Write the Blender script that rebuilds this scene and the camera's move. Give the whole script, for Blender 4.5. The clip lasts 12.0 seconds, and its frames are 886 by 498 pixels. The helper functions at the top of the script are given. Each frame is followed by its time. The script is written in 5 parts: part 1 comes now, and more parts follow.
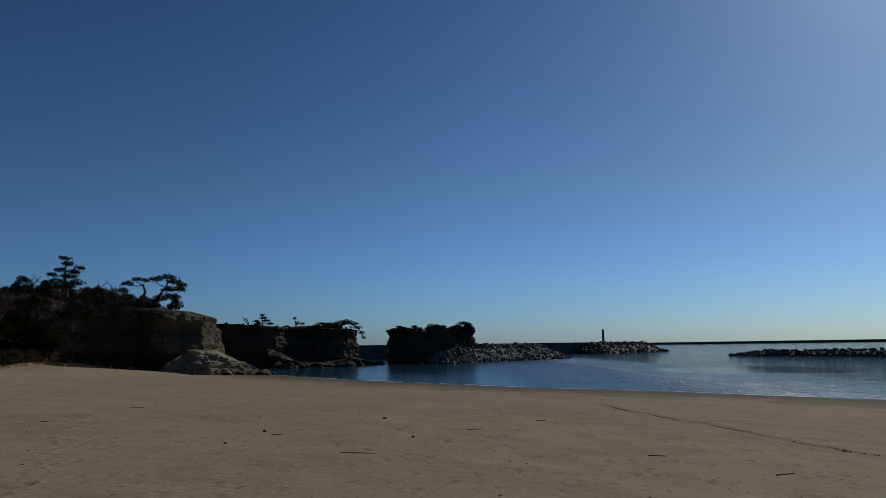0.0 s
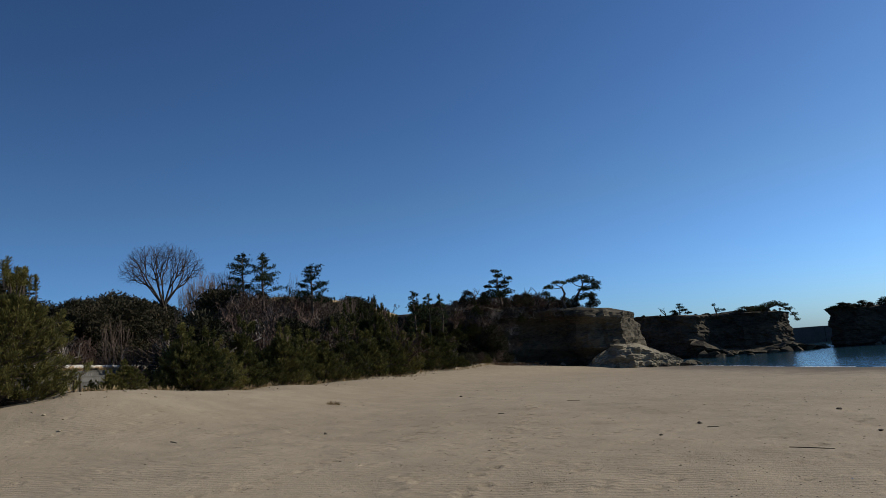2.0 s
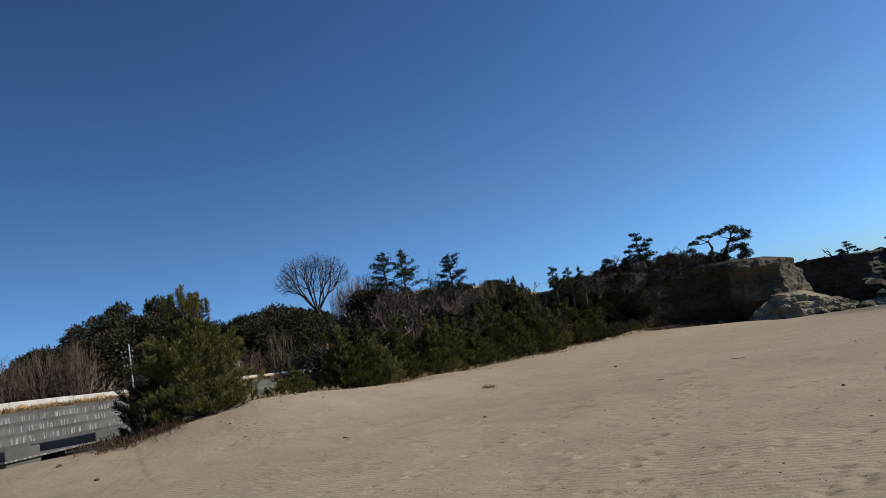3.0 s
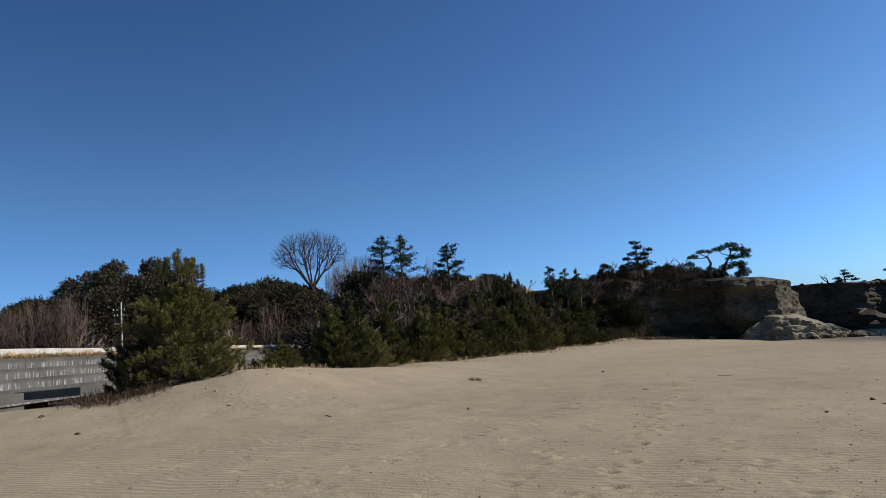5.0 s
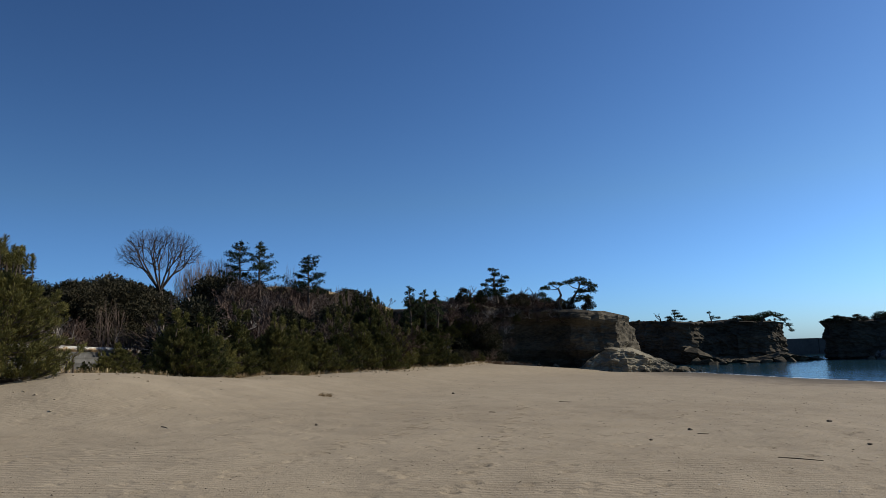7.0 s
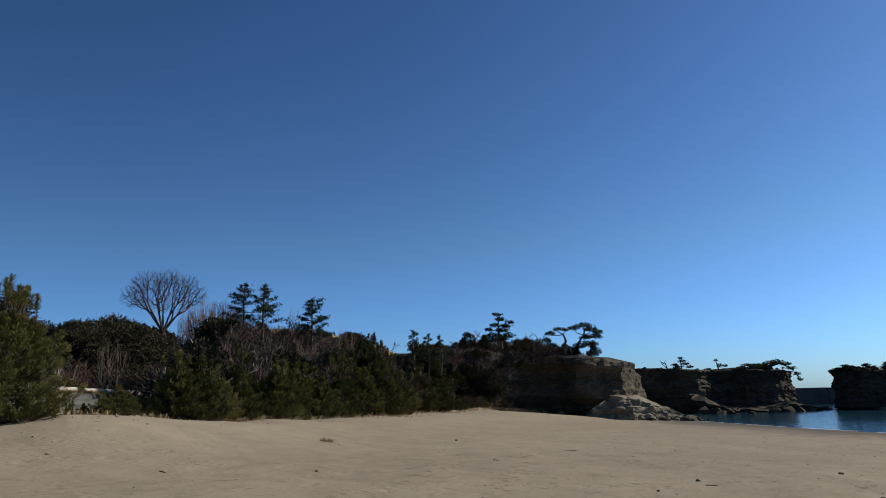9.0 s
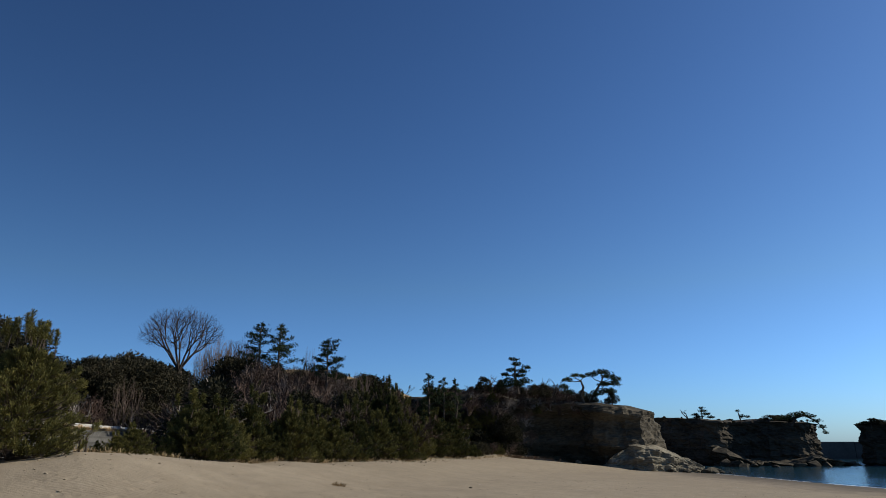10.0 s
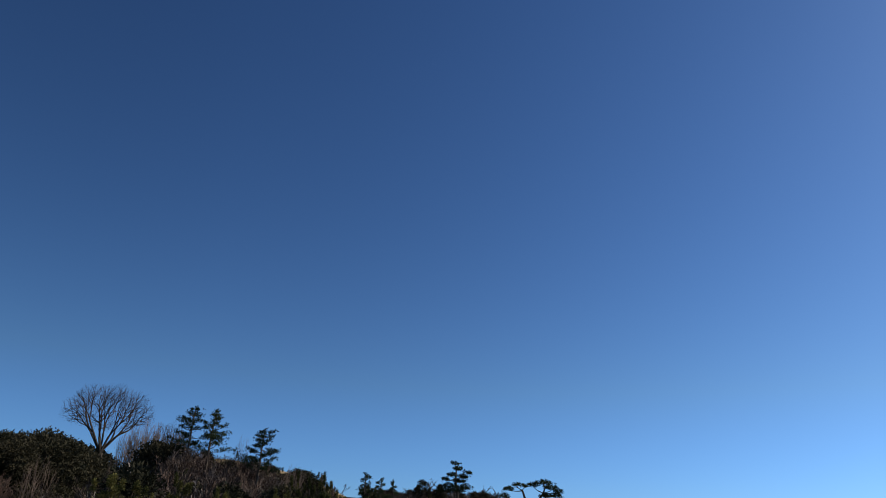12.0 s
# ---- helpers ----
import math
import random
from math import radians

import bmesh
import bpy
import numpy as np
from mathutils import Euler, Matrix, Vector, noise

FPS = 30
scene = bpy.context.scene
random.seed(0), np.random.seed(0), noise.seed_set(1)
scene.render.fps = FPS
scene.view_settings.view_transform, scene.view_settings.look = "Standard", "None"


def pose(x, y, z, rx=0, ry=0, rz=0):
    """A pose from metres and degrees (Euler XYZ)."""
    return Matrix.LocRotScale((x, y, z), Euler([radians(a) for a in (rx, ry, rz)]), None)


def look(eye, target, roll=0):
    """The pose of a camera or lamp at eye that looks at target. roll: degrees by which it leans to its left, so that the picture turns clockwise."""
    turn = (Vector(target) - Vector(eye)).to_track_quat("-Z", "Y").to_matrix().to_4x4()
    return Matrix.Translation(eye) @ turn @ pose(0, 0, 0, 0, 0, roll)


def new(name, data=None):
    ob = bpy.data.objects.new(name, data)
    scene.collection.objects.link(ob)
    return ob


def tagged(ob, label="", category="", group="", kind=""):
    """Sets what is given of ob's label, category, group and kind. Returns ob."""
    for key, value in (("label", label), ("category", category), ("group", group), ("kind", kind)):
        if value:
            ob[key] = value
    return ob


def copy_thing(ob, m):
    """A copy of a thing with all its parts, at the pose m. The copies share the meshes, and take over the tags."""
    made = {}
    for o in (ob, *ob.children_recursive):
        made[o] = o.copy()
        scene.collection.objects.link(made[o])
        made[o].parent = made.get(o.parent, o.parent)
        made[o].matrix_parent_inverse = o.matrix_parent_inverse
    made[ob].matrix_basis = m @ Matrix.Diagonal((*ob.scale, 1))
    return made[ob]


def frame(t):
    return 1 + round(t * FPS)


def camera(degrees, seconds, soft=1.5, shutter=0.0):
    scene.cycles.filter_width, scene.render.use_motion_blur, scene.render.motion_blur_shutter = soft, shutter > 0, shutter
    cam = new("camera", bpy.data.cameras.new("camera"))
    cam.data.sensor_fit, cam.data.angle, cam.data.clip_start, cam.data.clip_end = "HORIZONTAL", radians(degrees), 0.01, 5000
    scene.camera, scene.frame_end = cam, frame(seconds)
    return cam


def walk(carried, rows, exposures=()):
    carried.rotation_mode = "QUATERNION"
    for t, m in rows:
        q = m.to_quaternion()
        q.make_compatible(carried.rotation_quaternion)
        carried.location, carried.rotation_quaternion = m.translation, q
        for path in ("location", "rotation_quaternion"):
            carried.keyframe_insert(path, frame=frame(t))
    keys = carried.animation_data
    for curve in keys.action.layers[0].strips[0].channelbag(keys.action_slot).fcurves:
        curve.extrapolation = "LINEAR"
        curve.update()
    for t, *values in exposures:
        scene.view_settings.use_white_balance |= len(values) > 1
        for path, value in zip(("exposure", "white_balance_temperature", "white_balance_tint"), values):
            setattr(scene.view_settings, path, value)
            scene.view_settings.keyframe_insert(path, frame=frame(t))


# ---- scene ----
# ---- camera: a person standing on the beach, turning on the spot ----
EYE = (0.0, 0.0, 3.2)
cam = camera(66.67, 12.0, soft=0.7)
TURNS = [  # seconds, yaw, pitch, roll
    (0, 0.00, 8.16, 0.86),
    (0.5, 13.32, 8.97, 1.81),
    (1, 18.23, 8.65, -1.74),
    (1.5, 26.93, 9.23, -1.31),
    (2, 34.44, 9.13, 4.42),
    (2.5, 41.79, 9.43, 10.03),
    (3, 47.00, 9.18, 10.77),
    (3.2, 48.83, 9.14, 10.51),
    (4.8, 47.32, 8.04, 5.79),
    (5, 46.10, 8.15, 5.29),
    (5.5, 42.25, 8.19, 4.23),
    (6, 38.61, 8.10, 3.53),
    (6.5, 35.90, 8.25, 2.41),
    (7, 33.92, 8.80, 2.07),
    (7.2, 33.36, 9.00, 1.92),
    (8.8, 33.98, 11.58, 1.87),
    (9, 34.20, 12.55, 1.43),
    (9.5, 34.63, 14.58, 0.60),
    (10, 35.40, 16.20, 0.15),
    (10.5, 36.36, 17.21, -0.57),
    (11, 36.78, 18.23, -1.51),
    (11.5, 36.14, 19.99, -2.51),
    (12, 30.11, 24.45, -2.81),
]
EXPOSURES = [(0.0, -1.02), (0.5, -0.72), (1.0, -0.45), (1.5, -0.22), (2.0, -0.06), (2.5, 0.12), (5.0, 0.35), (6.0, 0.28), (7.0, 0.14), (9.0, 0.08), (12.0, 0.02)]
walk(cam, [(t, pose(*EYE, 90 + p, r, y)) for t, y, p, r in TURNS], EXPOSURES)

# ---- light: clear winter sky, sun over the sea ----
SUN_AZ, SUN_EL = radians(43), radians(34)
world = bpy.data.worlds.new("sky")
scene.world = world
world.use_nodes = True
wn = world.node_tree.nodes
sky = wn.new("ShaderNodeTexSky")
sky.sky_type = "NISHITA"
sky.sun_disc = False
sky.sun_elevation, sky.sun_rotation = SUN_EL, SUN_AZ
sky.air_density, sky.dust_density, sky.ozone_density = 1.0, 0.45, 4.0
wn["Background"].inputs["Strength"].default_value = 0.0435
tint = wn.new("ShaderNodeMix")
tint.data_type, tint.blend_type = "RGBA", "MULTIPLY"
tint.inputs[0].default_value, tint.inputs[7].default_value = 1.0, (0.85, 1.0, 1.08, 1)
deep = wn.new("ShaderNodeGamma")  # deeper away from the sun
deep.inputs["Gamma"].default_value = 1.4
world.node_tree.links.new(sky.outputs["Color"], deep.inputs["Color"])
world.node_tree.links.new(deep.outputs["Color"], tint.inputs[6])
where = wn.new("ShaderNodeTexCoord")
split = wn.new("ShaderNodeSeparateXYZ")
low = wn.new("ShaderNodeValToRGB")  # pale sea haze along the horizon
low.color_ramp.elements[0].color = (0.64, 0.88, 1.42, 1)
low.color_ramp.elements[1].position, low.color_ramp.elements[1].color = 0.22, (1, 1, 1, 1)
world.node_tree.links.new(where.outputs["Generated"], split.inputs[0])
world.node_tree.links.new(split.outputs["Z"], low.inputs["Fac"])
haze = wn.new("ShaderNodeMix")
haze.data_type, haze.blend_type = "RGBA", "MULTIPLY"
haze.inputs[0].default_value = 1.0
world.node_tree.links.new(tint.outputs[2], haze.inputs[6])
world.node_tree.links.new(low.outputs["Color"], haze.inputs[7])
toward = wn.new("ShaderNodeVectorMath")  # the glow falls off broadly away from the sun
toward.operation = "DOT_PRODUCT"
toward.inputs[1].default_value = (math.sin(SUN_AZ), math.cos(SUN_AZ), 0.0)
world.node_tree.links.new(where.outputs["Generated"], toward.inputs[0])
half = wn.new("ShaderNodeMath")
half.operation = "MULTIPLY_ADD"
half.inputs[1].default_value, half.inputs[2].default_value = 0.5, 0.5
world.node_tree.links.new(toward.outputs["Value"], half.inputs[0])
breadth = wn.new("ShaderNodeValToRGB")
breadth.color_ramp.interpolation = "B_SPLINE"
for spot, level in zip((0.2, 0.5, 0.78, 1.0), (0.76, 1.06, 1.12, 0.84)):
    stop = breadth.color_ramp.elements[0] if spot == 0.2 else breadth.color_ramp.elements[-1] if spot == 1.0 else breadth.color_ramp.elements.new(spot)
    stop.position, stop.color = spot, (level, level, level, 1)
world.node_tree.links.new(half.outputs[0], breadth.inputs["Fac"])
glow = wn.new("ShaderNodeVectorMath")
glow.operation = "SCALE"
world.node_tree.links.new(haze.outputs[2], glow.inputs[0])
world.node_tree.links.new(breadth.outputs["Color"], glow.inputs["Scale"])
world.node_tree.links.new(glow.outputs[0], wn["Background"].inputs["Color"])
sun = new("sun", bpy.data.lights.new("sun", "SUN"))
sun.data.energy, sun.data.angle, sun.data.color = 3.9, radians(0.53), (1.0, 0.93, 0.82)
sun_way = Vector((math.sin(SUN_AZ) * math.cos(SUN_EL), math.cos(SUN_AZ) * math.cos(SUN_EL), math.sin(SUN_EL)))
sun.matrix_basis = look(sun_way * 60, (0, 0, 0))

# ---- materials ----
def material(name, rough=0.8, spec=0.3):
    m = bpy.data.materials.new(name)
    m.use_nodes = True
    b = m.node_tree.nodes["Principled BSDF"]
    b.inputs["Roughness"].default_value = rough
    b.inputs["Specular IOR Level"].default_value = spec
    return m, m.node_tree.nodes, m.node_tree.links, b


def coords(n, l, scale=(1, 1, 1)):
    geo = n.new("ShaderNodeNewGeometry")
    mp = n.new("ShaderNodeMapping")
    mp.inputs["Scale"].default_value = scale
    l.new(geo.outputs["Position"], mp.inputs["Vector"])
    return mp.outputs["Vector"]


def noisy(n, l, vec, scale, detail=5.0, rough=0.55):
    t = n.new("ShaderNodeTexNoise")
    t.inputs["Scale"].default_value, t.inputs["Detail"].default_value, t.inputs["Roughness"].default_value = scale, detail, rough
    l.new(vec, t.inputs["Vector"])
    return t.outputs["Fac"]


def ramp(n, l, fac, stops):
    r = n.new("ShaderNodeValToRGB")
    e = r.color_ramp.elements
    while len(e) < len(stops):
        e.new(0.5)
    for el, (p, c) in zip(e, stops):
        el.position, el.color = p, (*c, 1) if len(c) == 3 else c
    l.new(fac, r.inputs["Fac"])
    return r.outputs["Color"]


def mix(n, l, fac, a, b, mode="MIX"):
    x = n.new("ShaderNodeMix")
    x.data_type, x.blend_type = "RGBA", mode
    for socket, value in ((x.inputs[0], fac), (x.inputs[6], a), (x.inputs[7], b)):
        if isinstance(value, (int, float)):
            socket.default_value = value
        elif isinstance(value, tuple):
            socket.default_value = (*value, 1)
        else:
            l.new(value, socket)
    return x.outputs[2]


def sums(n, l, op, a, b):
    x = n.new("ShaderNodeMath")
    x.operation = op
    for socket, value in zip(x.inputs, (a, b)):
        if isinstance(value, (int, float)):
            socket.default_value = value
        else:
            l.new(value, socket)
    return x.outputs[0]


def bump(n, l, b, height, distance, strength=1.0):
    x = n.new("ShaderNodeBump")
    x.inputs["Strength"].default_value, x.inputs["Distance"].default_value = strength, distance
    l.new(height, x.inputs["Height"])
    l.new(x.outputs["Normal"], b.inputs["Normal"])


def grainy(name, dark, light, scale=3.0, rough=0.85, relief=0.02, spec=0.2, stretch=(1, 1, 1), vary=0.0):
    """A rough natural surface: two scales of tone, fine relief, tone varied by piece."""
    m, n, l, b = material(name, rough, spec)
    v = coords(n, l, stretch)
    big, fine = noisy(n, l, v, scale * 0.13), noisy(n, l, v, scale, 8, 0.65)
    tone = sums(n, l, "ADD", sums(n, l, "MULTIPLY", big, 0.5), sums(n, l, "MULTIPLY", fine, 0.5))
    col = ramp(n, l, tone, [(0.33, dark), (0.67, light)])
    if vary:
        o = n.new("ShaderNodeObjectInfo")
        col = mix(n, l, 1.0, col, ramp(n, l, o.outputs["Random"], [(0, (1 - vary,) * 3), (1, (1 + vary,) * 3)]), "MULTIPLY")
    l.new(col, b.inputs["Base Color"])
    if relief:
        bump(n, l, b, fine, relief)
    return m


def leafy(name, dark, light, rough=0.8):
    """Leaves and needles: tone by clump, a little light let through."""
    m, n, l, b = material(name, rough, 0.08)
    geo = n.new("ShaderNodeNewGeometry")
    tint = n.new("ShaderNodeObjectInfo")
    t = sums(n, l, "ADD", sums(n, l, "MULTIPLY", geo.outputs["Random Per Island"], 0.45), sums(n, l, "MULTIPLY", tint.outputs["Random"], 0.55))
    col = ramp(n, l, t, [(0.25, dark), (0.95, light)])
    l.new(col, b.inputs["Base Color"])
    tr = n.new("ShaderNodeBsdfTranslucent")
    l.new(col, tr.inputs["Color"])
    mx = n.new("ShaderNodeMixShader")
    mx.inputs[0].default_value = 0.15
    l.new(b.outputs[0], mx.inputs[1])
    l.new(tr.outputs[0], mx.inputs[2])
    l.new(mx.outputs[0], n["Material Output"].inputs["Surface"])
    return m


def sand_material():
    m, n, l, b = material("sand", 0.95, 0.1)
    v = coords(n, l)
    sep = n.new("ShaderNodeSeparateXYZ")
    l.new(v, sep.inputs[0])
    big, mid, fine = noisy(n, l, v, 0.09, 4), noisy(n, l, v, 1.1, 6, 0.6), noisy(n, l, v, 45, 3, 0.7)
    tone = sums(n, l, "ADD", sums(n, l, "MULTIPLY", big, 0.5), sums(n, l, "MULTIPLY", mid, 0.5))
    dry = ramp(n, l, tone, [(0.33, (0.258, 0.208, 0.140)), (0.66, (0.345, 0.284, 0.196))])
    speck = ramp(n, l, fine, [(0.34, (0.55, 0.53, 0.50)), (0.47, (1, 1, 1)), (0.72, (1.15, 1.12, 1.08))])
    dry = mix(n, l, 0.8, dry, speck, "MULTIPLY")
    fleck = ramp(n, l, noisy(n, l, coords(n, l, (1, 1.6, 1)), 8.0, 3, 0.75), [(0.27, (0.55, 0.53, 0.5)), (0.38, (1, 1, 1))])
    dry = mix(n, l, 0.9, dry, fleck, "MULTIPLY")
    # damp sand close to the waterline
    edge = sums(n, l, "ADD", sep.outputs["Z"], sums(n, l, "MULTIPLY", sums(n, l, "SUBTRACT", mid, 0.5), 0.35))
    wet = ramp(n, l, edge, [(0.12, (1, 1, 1)), (0.45, (0, 0, 0))])
    col = mix(n, l, wet, dry, (0.13, 0.105, 0.075))
    # inland the ground is dry grass and leaf litter
    inland = sums(n, l, "SUBTRACT", sums(n, l, "MULTIPLY", sep.outputs["X"], -1.0), sums(n, l, "ADD", sums(n, l, "MULTIPLY", sep.outputs["Y"], 0.24), 19.0))
    inland = sums(n, l, "MINIMUM", inland, sums(n, l, "SUBTRACT", sep.outputs["Y"], 13.0))
    far = sums(n, l, "ADD", inland, sums(n, l, "MULTIPLY", mid, 4.0))
    grass = ramp(n, l, mid, [(0.3, (0.20, 0.135, 0.065)), (0.7, (0.42, 0.31, 0.155))])
    zone = ramp(n, l, sums(n, l, "MULTIPLY", far, 0.05), [(0.30, (0, 0, 0)), (0.42, (1, 1, 1))])
    litter = ramp(n, l, mid, [(0.3, (0.045, 0.035, 0.024)), (0.7, (0.11, 0.082, 0.052))])
    grass = mix(n, l, ramp(n, l, sums(n, l, "MULTIPLY", sep.outputs["Y"], 0.01), [(0.86, (0, 0, 0)), (0.93, (1, 1, 1))]), litter, grass)
    col = mix(n, l, zone, col, grass)
    l.new(col, b.inputs["Base Color"])
    # wind ripples in patches
    wv = coords(n, l, (1.0, 1.0, 0.0))
    wave = n.new("ShaderNodeTexWave")
    wave.wave_type, wave.bands_direction, wave.wave_profile = "BANDS", "DIAGONAL", "SIN"
    wave.inputs["Scale"].default_value, wave.inputs["Distortion"].default_value = 3.1, 2.6
    wave.inputs["Detail"].default_value, wave.inputs["Detail Scale"].default_value = 2.0, 0.6
    rot = n.new("ShaderNodeMapping")
    rot.inputs["Rotation"].default_value = (0, 0, radians(-68))
    l.new(wv, rot.inputs["Vector"])
    l.new(rot.outputs["Vector"], wave.inputs["Vector"])
    patch = ramp(n, l, noisy(n, l, v, 0.16, 3), [(0.36, (0.05, 0.05, 0.05)), (0.60, (1, 1, 1))])
    heart = n.new("ShaderNodeVectorMath")  # the rippled flat
    heart.operation = "DISTANCE"
    heart.inputs[1].default_value = (-7.0, 7.0, 1.7)
    l.new(v, heart.inputs[0])
    patch = mix(n, l, 1.0, patch, ramp(n, l, sums(n, l, "MULTIPLY", heart.outputs["Value"], 0.05), [(0.25, (1, 1, 1)), (0.7, (0, 0, 0))]), "MULTIPLY")
    height = sums(n, l, "ADD", sums(n, l, "MULTIPLY", sums(n, l, "MULTIPLY", wave.outputs["Fac"], patch), 0.30),
                  sums(n, l, "ADD", sums(n, l, "ADD", sums(n, l, "MULTIPLY", fine, 0.3), sums(n, l, "MULTIPLY", noisy(n, l, v, 6.5, 4, 0.6), 0.65)), sums(n, l, "MULTIPLY", mid, 0.6)))
    bump(n, l, b, height, 0.03)
    return m


def water_material():
    m, n, l, b = material("sea_water", 0.05, 0.5)
    b.inputs["Base Color"].default_value = (0.014, 0.048, 0.072, 1)
    b.inputs["IOR"].default_value = 1.33
    flat = coords(n, l)
    small, swell = noisy(n, l, coords(n, l, (1.0, 0.6, 1.0)), 1.7, 3, 0.65), noisy(n, l, flat, 0.45, 3)
    calm = noisy(n, l, coords(n, l, (0.02, 0.05, 1)), 1.0, 3)
    sep = n.new("ShaderNodeSeparateXYZ")  # sheltered behind the cliffs, choppier outside the moles
    l.new(flat, sep.inputs[0])
    chop = ramp(n, l, sums(n, l, "MULTIPLY", sep.outputs["X"], 0.01), [(0.0, (0.12, 0.12, 0.12)), (0.14, (0.45, 0.45, 0.45)), (0.22, (1.2, 1.2, 1.2)), (0.36, (6, 6, 6))])
    slick = n.new("ShaderNodeVectorMath")  # a smooth slick on the bay
    slick.operation = "DISTANCE"
    slick.inputs[1].default_value = (34.0, 78.0, 0.0)
    l.new(flat, slick.inputs[0])
    broken = sums(n, l, "ADD", slick.outputs["Value"], sums(n, l, "MULTIPLY", noisy(n, l, coords(n, l, (1, 0.4, 1)), 0.14, 4), 16.0))
    still = ramp(n, l, sums(n, l, "MULTIPLY", broken, 0.02), [(0.34, (0.5, 0.5, 0.5)), (0.40, (1, 1, 1))])
    chop = mix(n, l, 1.0, chop, still, "MULTIPLY")
    ruffled = ramp(n, l, sums(n, l, "MULTIPLY", sep.outputs["X"], 0.01), [(0.0, (0.10, 0.10, 0.10)), (0.08, (0.30, 0.30, 0.30)), (0.2, (0.30, 0.30, 0.30)), (0.34, (0.08, 0.08, 0.08))])
    l.new(mix(n, l, 1.0, ruffled, still, "MULTIPLY"), b.inputs["Roughness"])
    height = sums(n, l, "MULTIPLY", sums(n, l, "ADD", small, sums(n, l, "MULTIPLY", swell, 0.9)), chop)
    bump(n, l, b, sums(n, l, "MULTIPLY", height, sums(n, l, "ADD", calm, 0.4)), 0.55)
    return m


SAND, WATER = sand_material(), water_material()
# sandstone toned dark for the cliff's shade; its paler copy holds the ledge's sunlight
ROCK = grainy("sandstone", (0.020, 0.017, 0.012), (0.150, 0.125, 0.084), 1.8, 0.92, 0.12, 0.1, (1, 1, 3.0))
LITROCK = grainy("sunlit_sandstone", (0.070, 0.060, 0.042), (0.34, 0.295, 0.205), 2.2, 0.92, 0.12, 0.1, (1, 1, 4.5))
DARKROCK = grainy("darker_rock", (0.014, 0.012, 0.009), (0.125, 0.105, 0.074), 1.4, 0.92, 0.12, 0.1, (1, 1, 3.0))
BOULDER = grainy("armour_stone", (0.035, 0.033, 0.030), (0.26, 0.24, 0.21), 2.5, 0.85, 0.06, 0.2, vary=0.4)
REEF = grainy("wet_dark_stone", (0.03, 0.028, 0.026), (0.09, 0.08, 0.07), 2.5, 0.7, 0.06, 0.15, vary=0.2)
CONCRETE = grainy("old_concrete", (0.20, 0.195, 0.18), (0.40, 0.39, 0.36), 1.3, 0.85, 0.02, 0.2, vary=0.1)
# concrete darkened to carry the shade on the breakwater's near side
SHADECON = grainy("shaded_concrete", (0.035, 0.034, 0.032), (0.11, 0.105, 0.098), 0.8, 0.85, 0.02, 0.2, vary=0.15)
BARK = grainy("bark", (0.035, 0.027, 0.02), (0.13, 0.10, 0.075), 9, 0.9, 0.03, 0.1, (1, 1, 0.3))
TWIG = grainy("grey_twigs", (0.045, 0.033, 0.026), (0.185, 0.135, 0.102), 5, 0.9, 0.0, 0.1, vary=0.55)
RUSTTWIG = grainy("russet_twigs", (0.040, 0.027, 0.021), (0.145, 0.097, 0.072), 5, 0.9, 0.0, 0.1, vary=0.4)
PALETWIG = grainy("weathered_twigs", (0.12, 0.10, 0.085), (0.34, 0.29, 0.24), 5, 0.9, 0.0, 0.1, vary=0.3)
DEADWOOD = grainy("bleached_wood", (0.20, 0.17, 0.135), (0.42, 0.37, 0.30), 6, 0.85, 0.02, 0.1)
NEEDLE = leafy("pine_needles", (0.027, 0.034, 0.011), (0.200, 0.176, 0.053))
BROWNEEDLE = leafy("withered_needles", (0.035, 0.028, 0.018), (0.125, 0.090, 0.055))
NEEDLE_DARK = leafy("dark_pine_needles", (0.016, 0.026, 0.012), (0.072, 0.088, 0.036))
LEAF = leafy("evergreen_leaves", (0.017, 0.018, 0.010), (0.086, 0.072, 0.041))
STRAW = leafy("dry_grass", (0.22, 0.15, 0.075), (0.48, 0.36, 0.20), 0.8)
RUSSET = leafy("russet_grass", (0.085, 0.055, 0.035), (0.20, 0.125, 0.075), 0.8)
METAL = grainy("painted_steel", (0.05, 0.05, 0.05), (0.12, 0.115, 0.11), 4, 0.5, 0.004, 0.5)
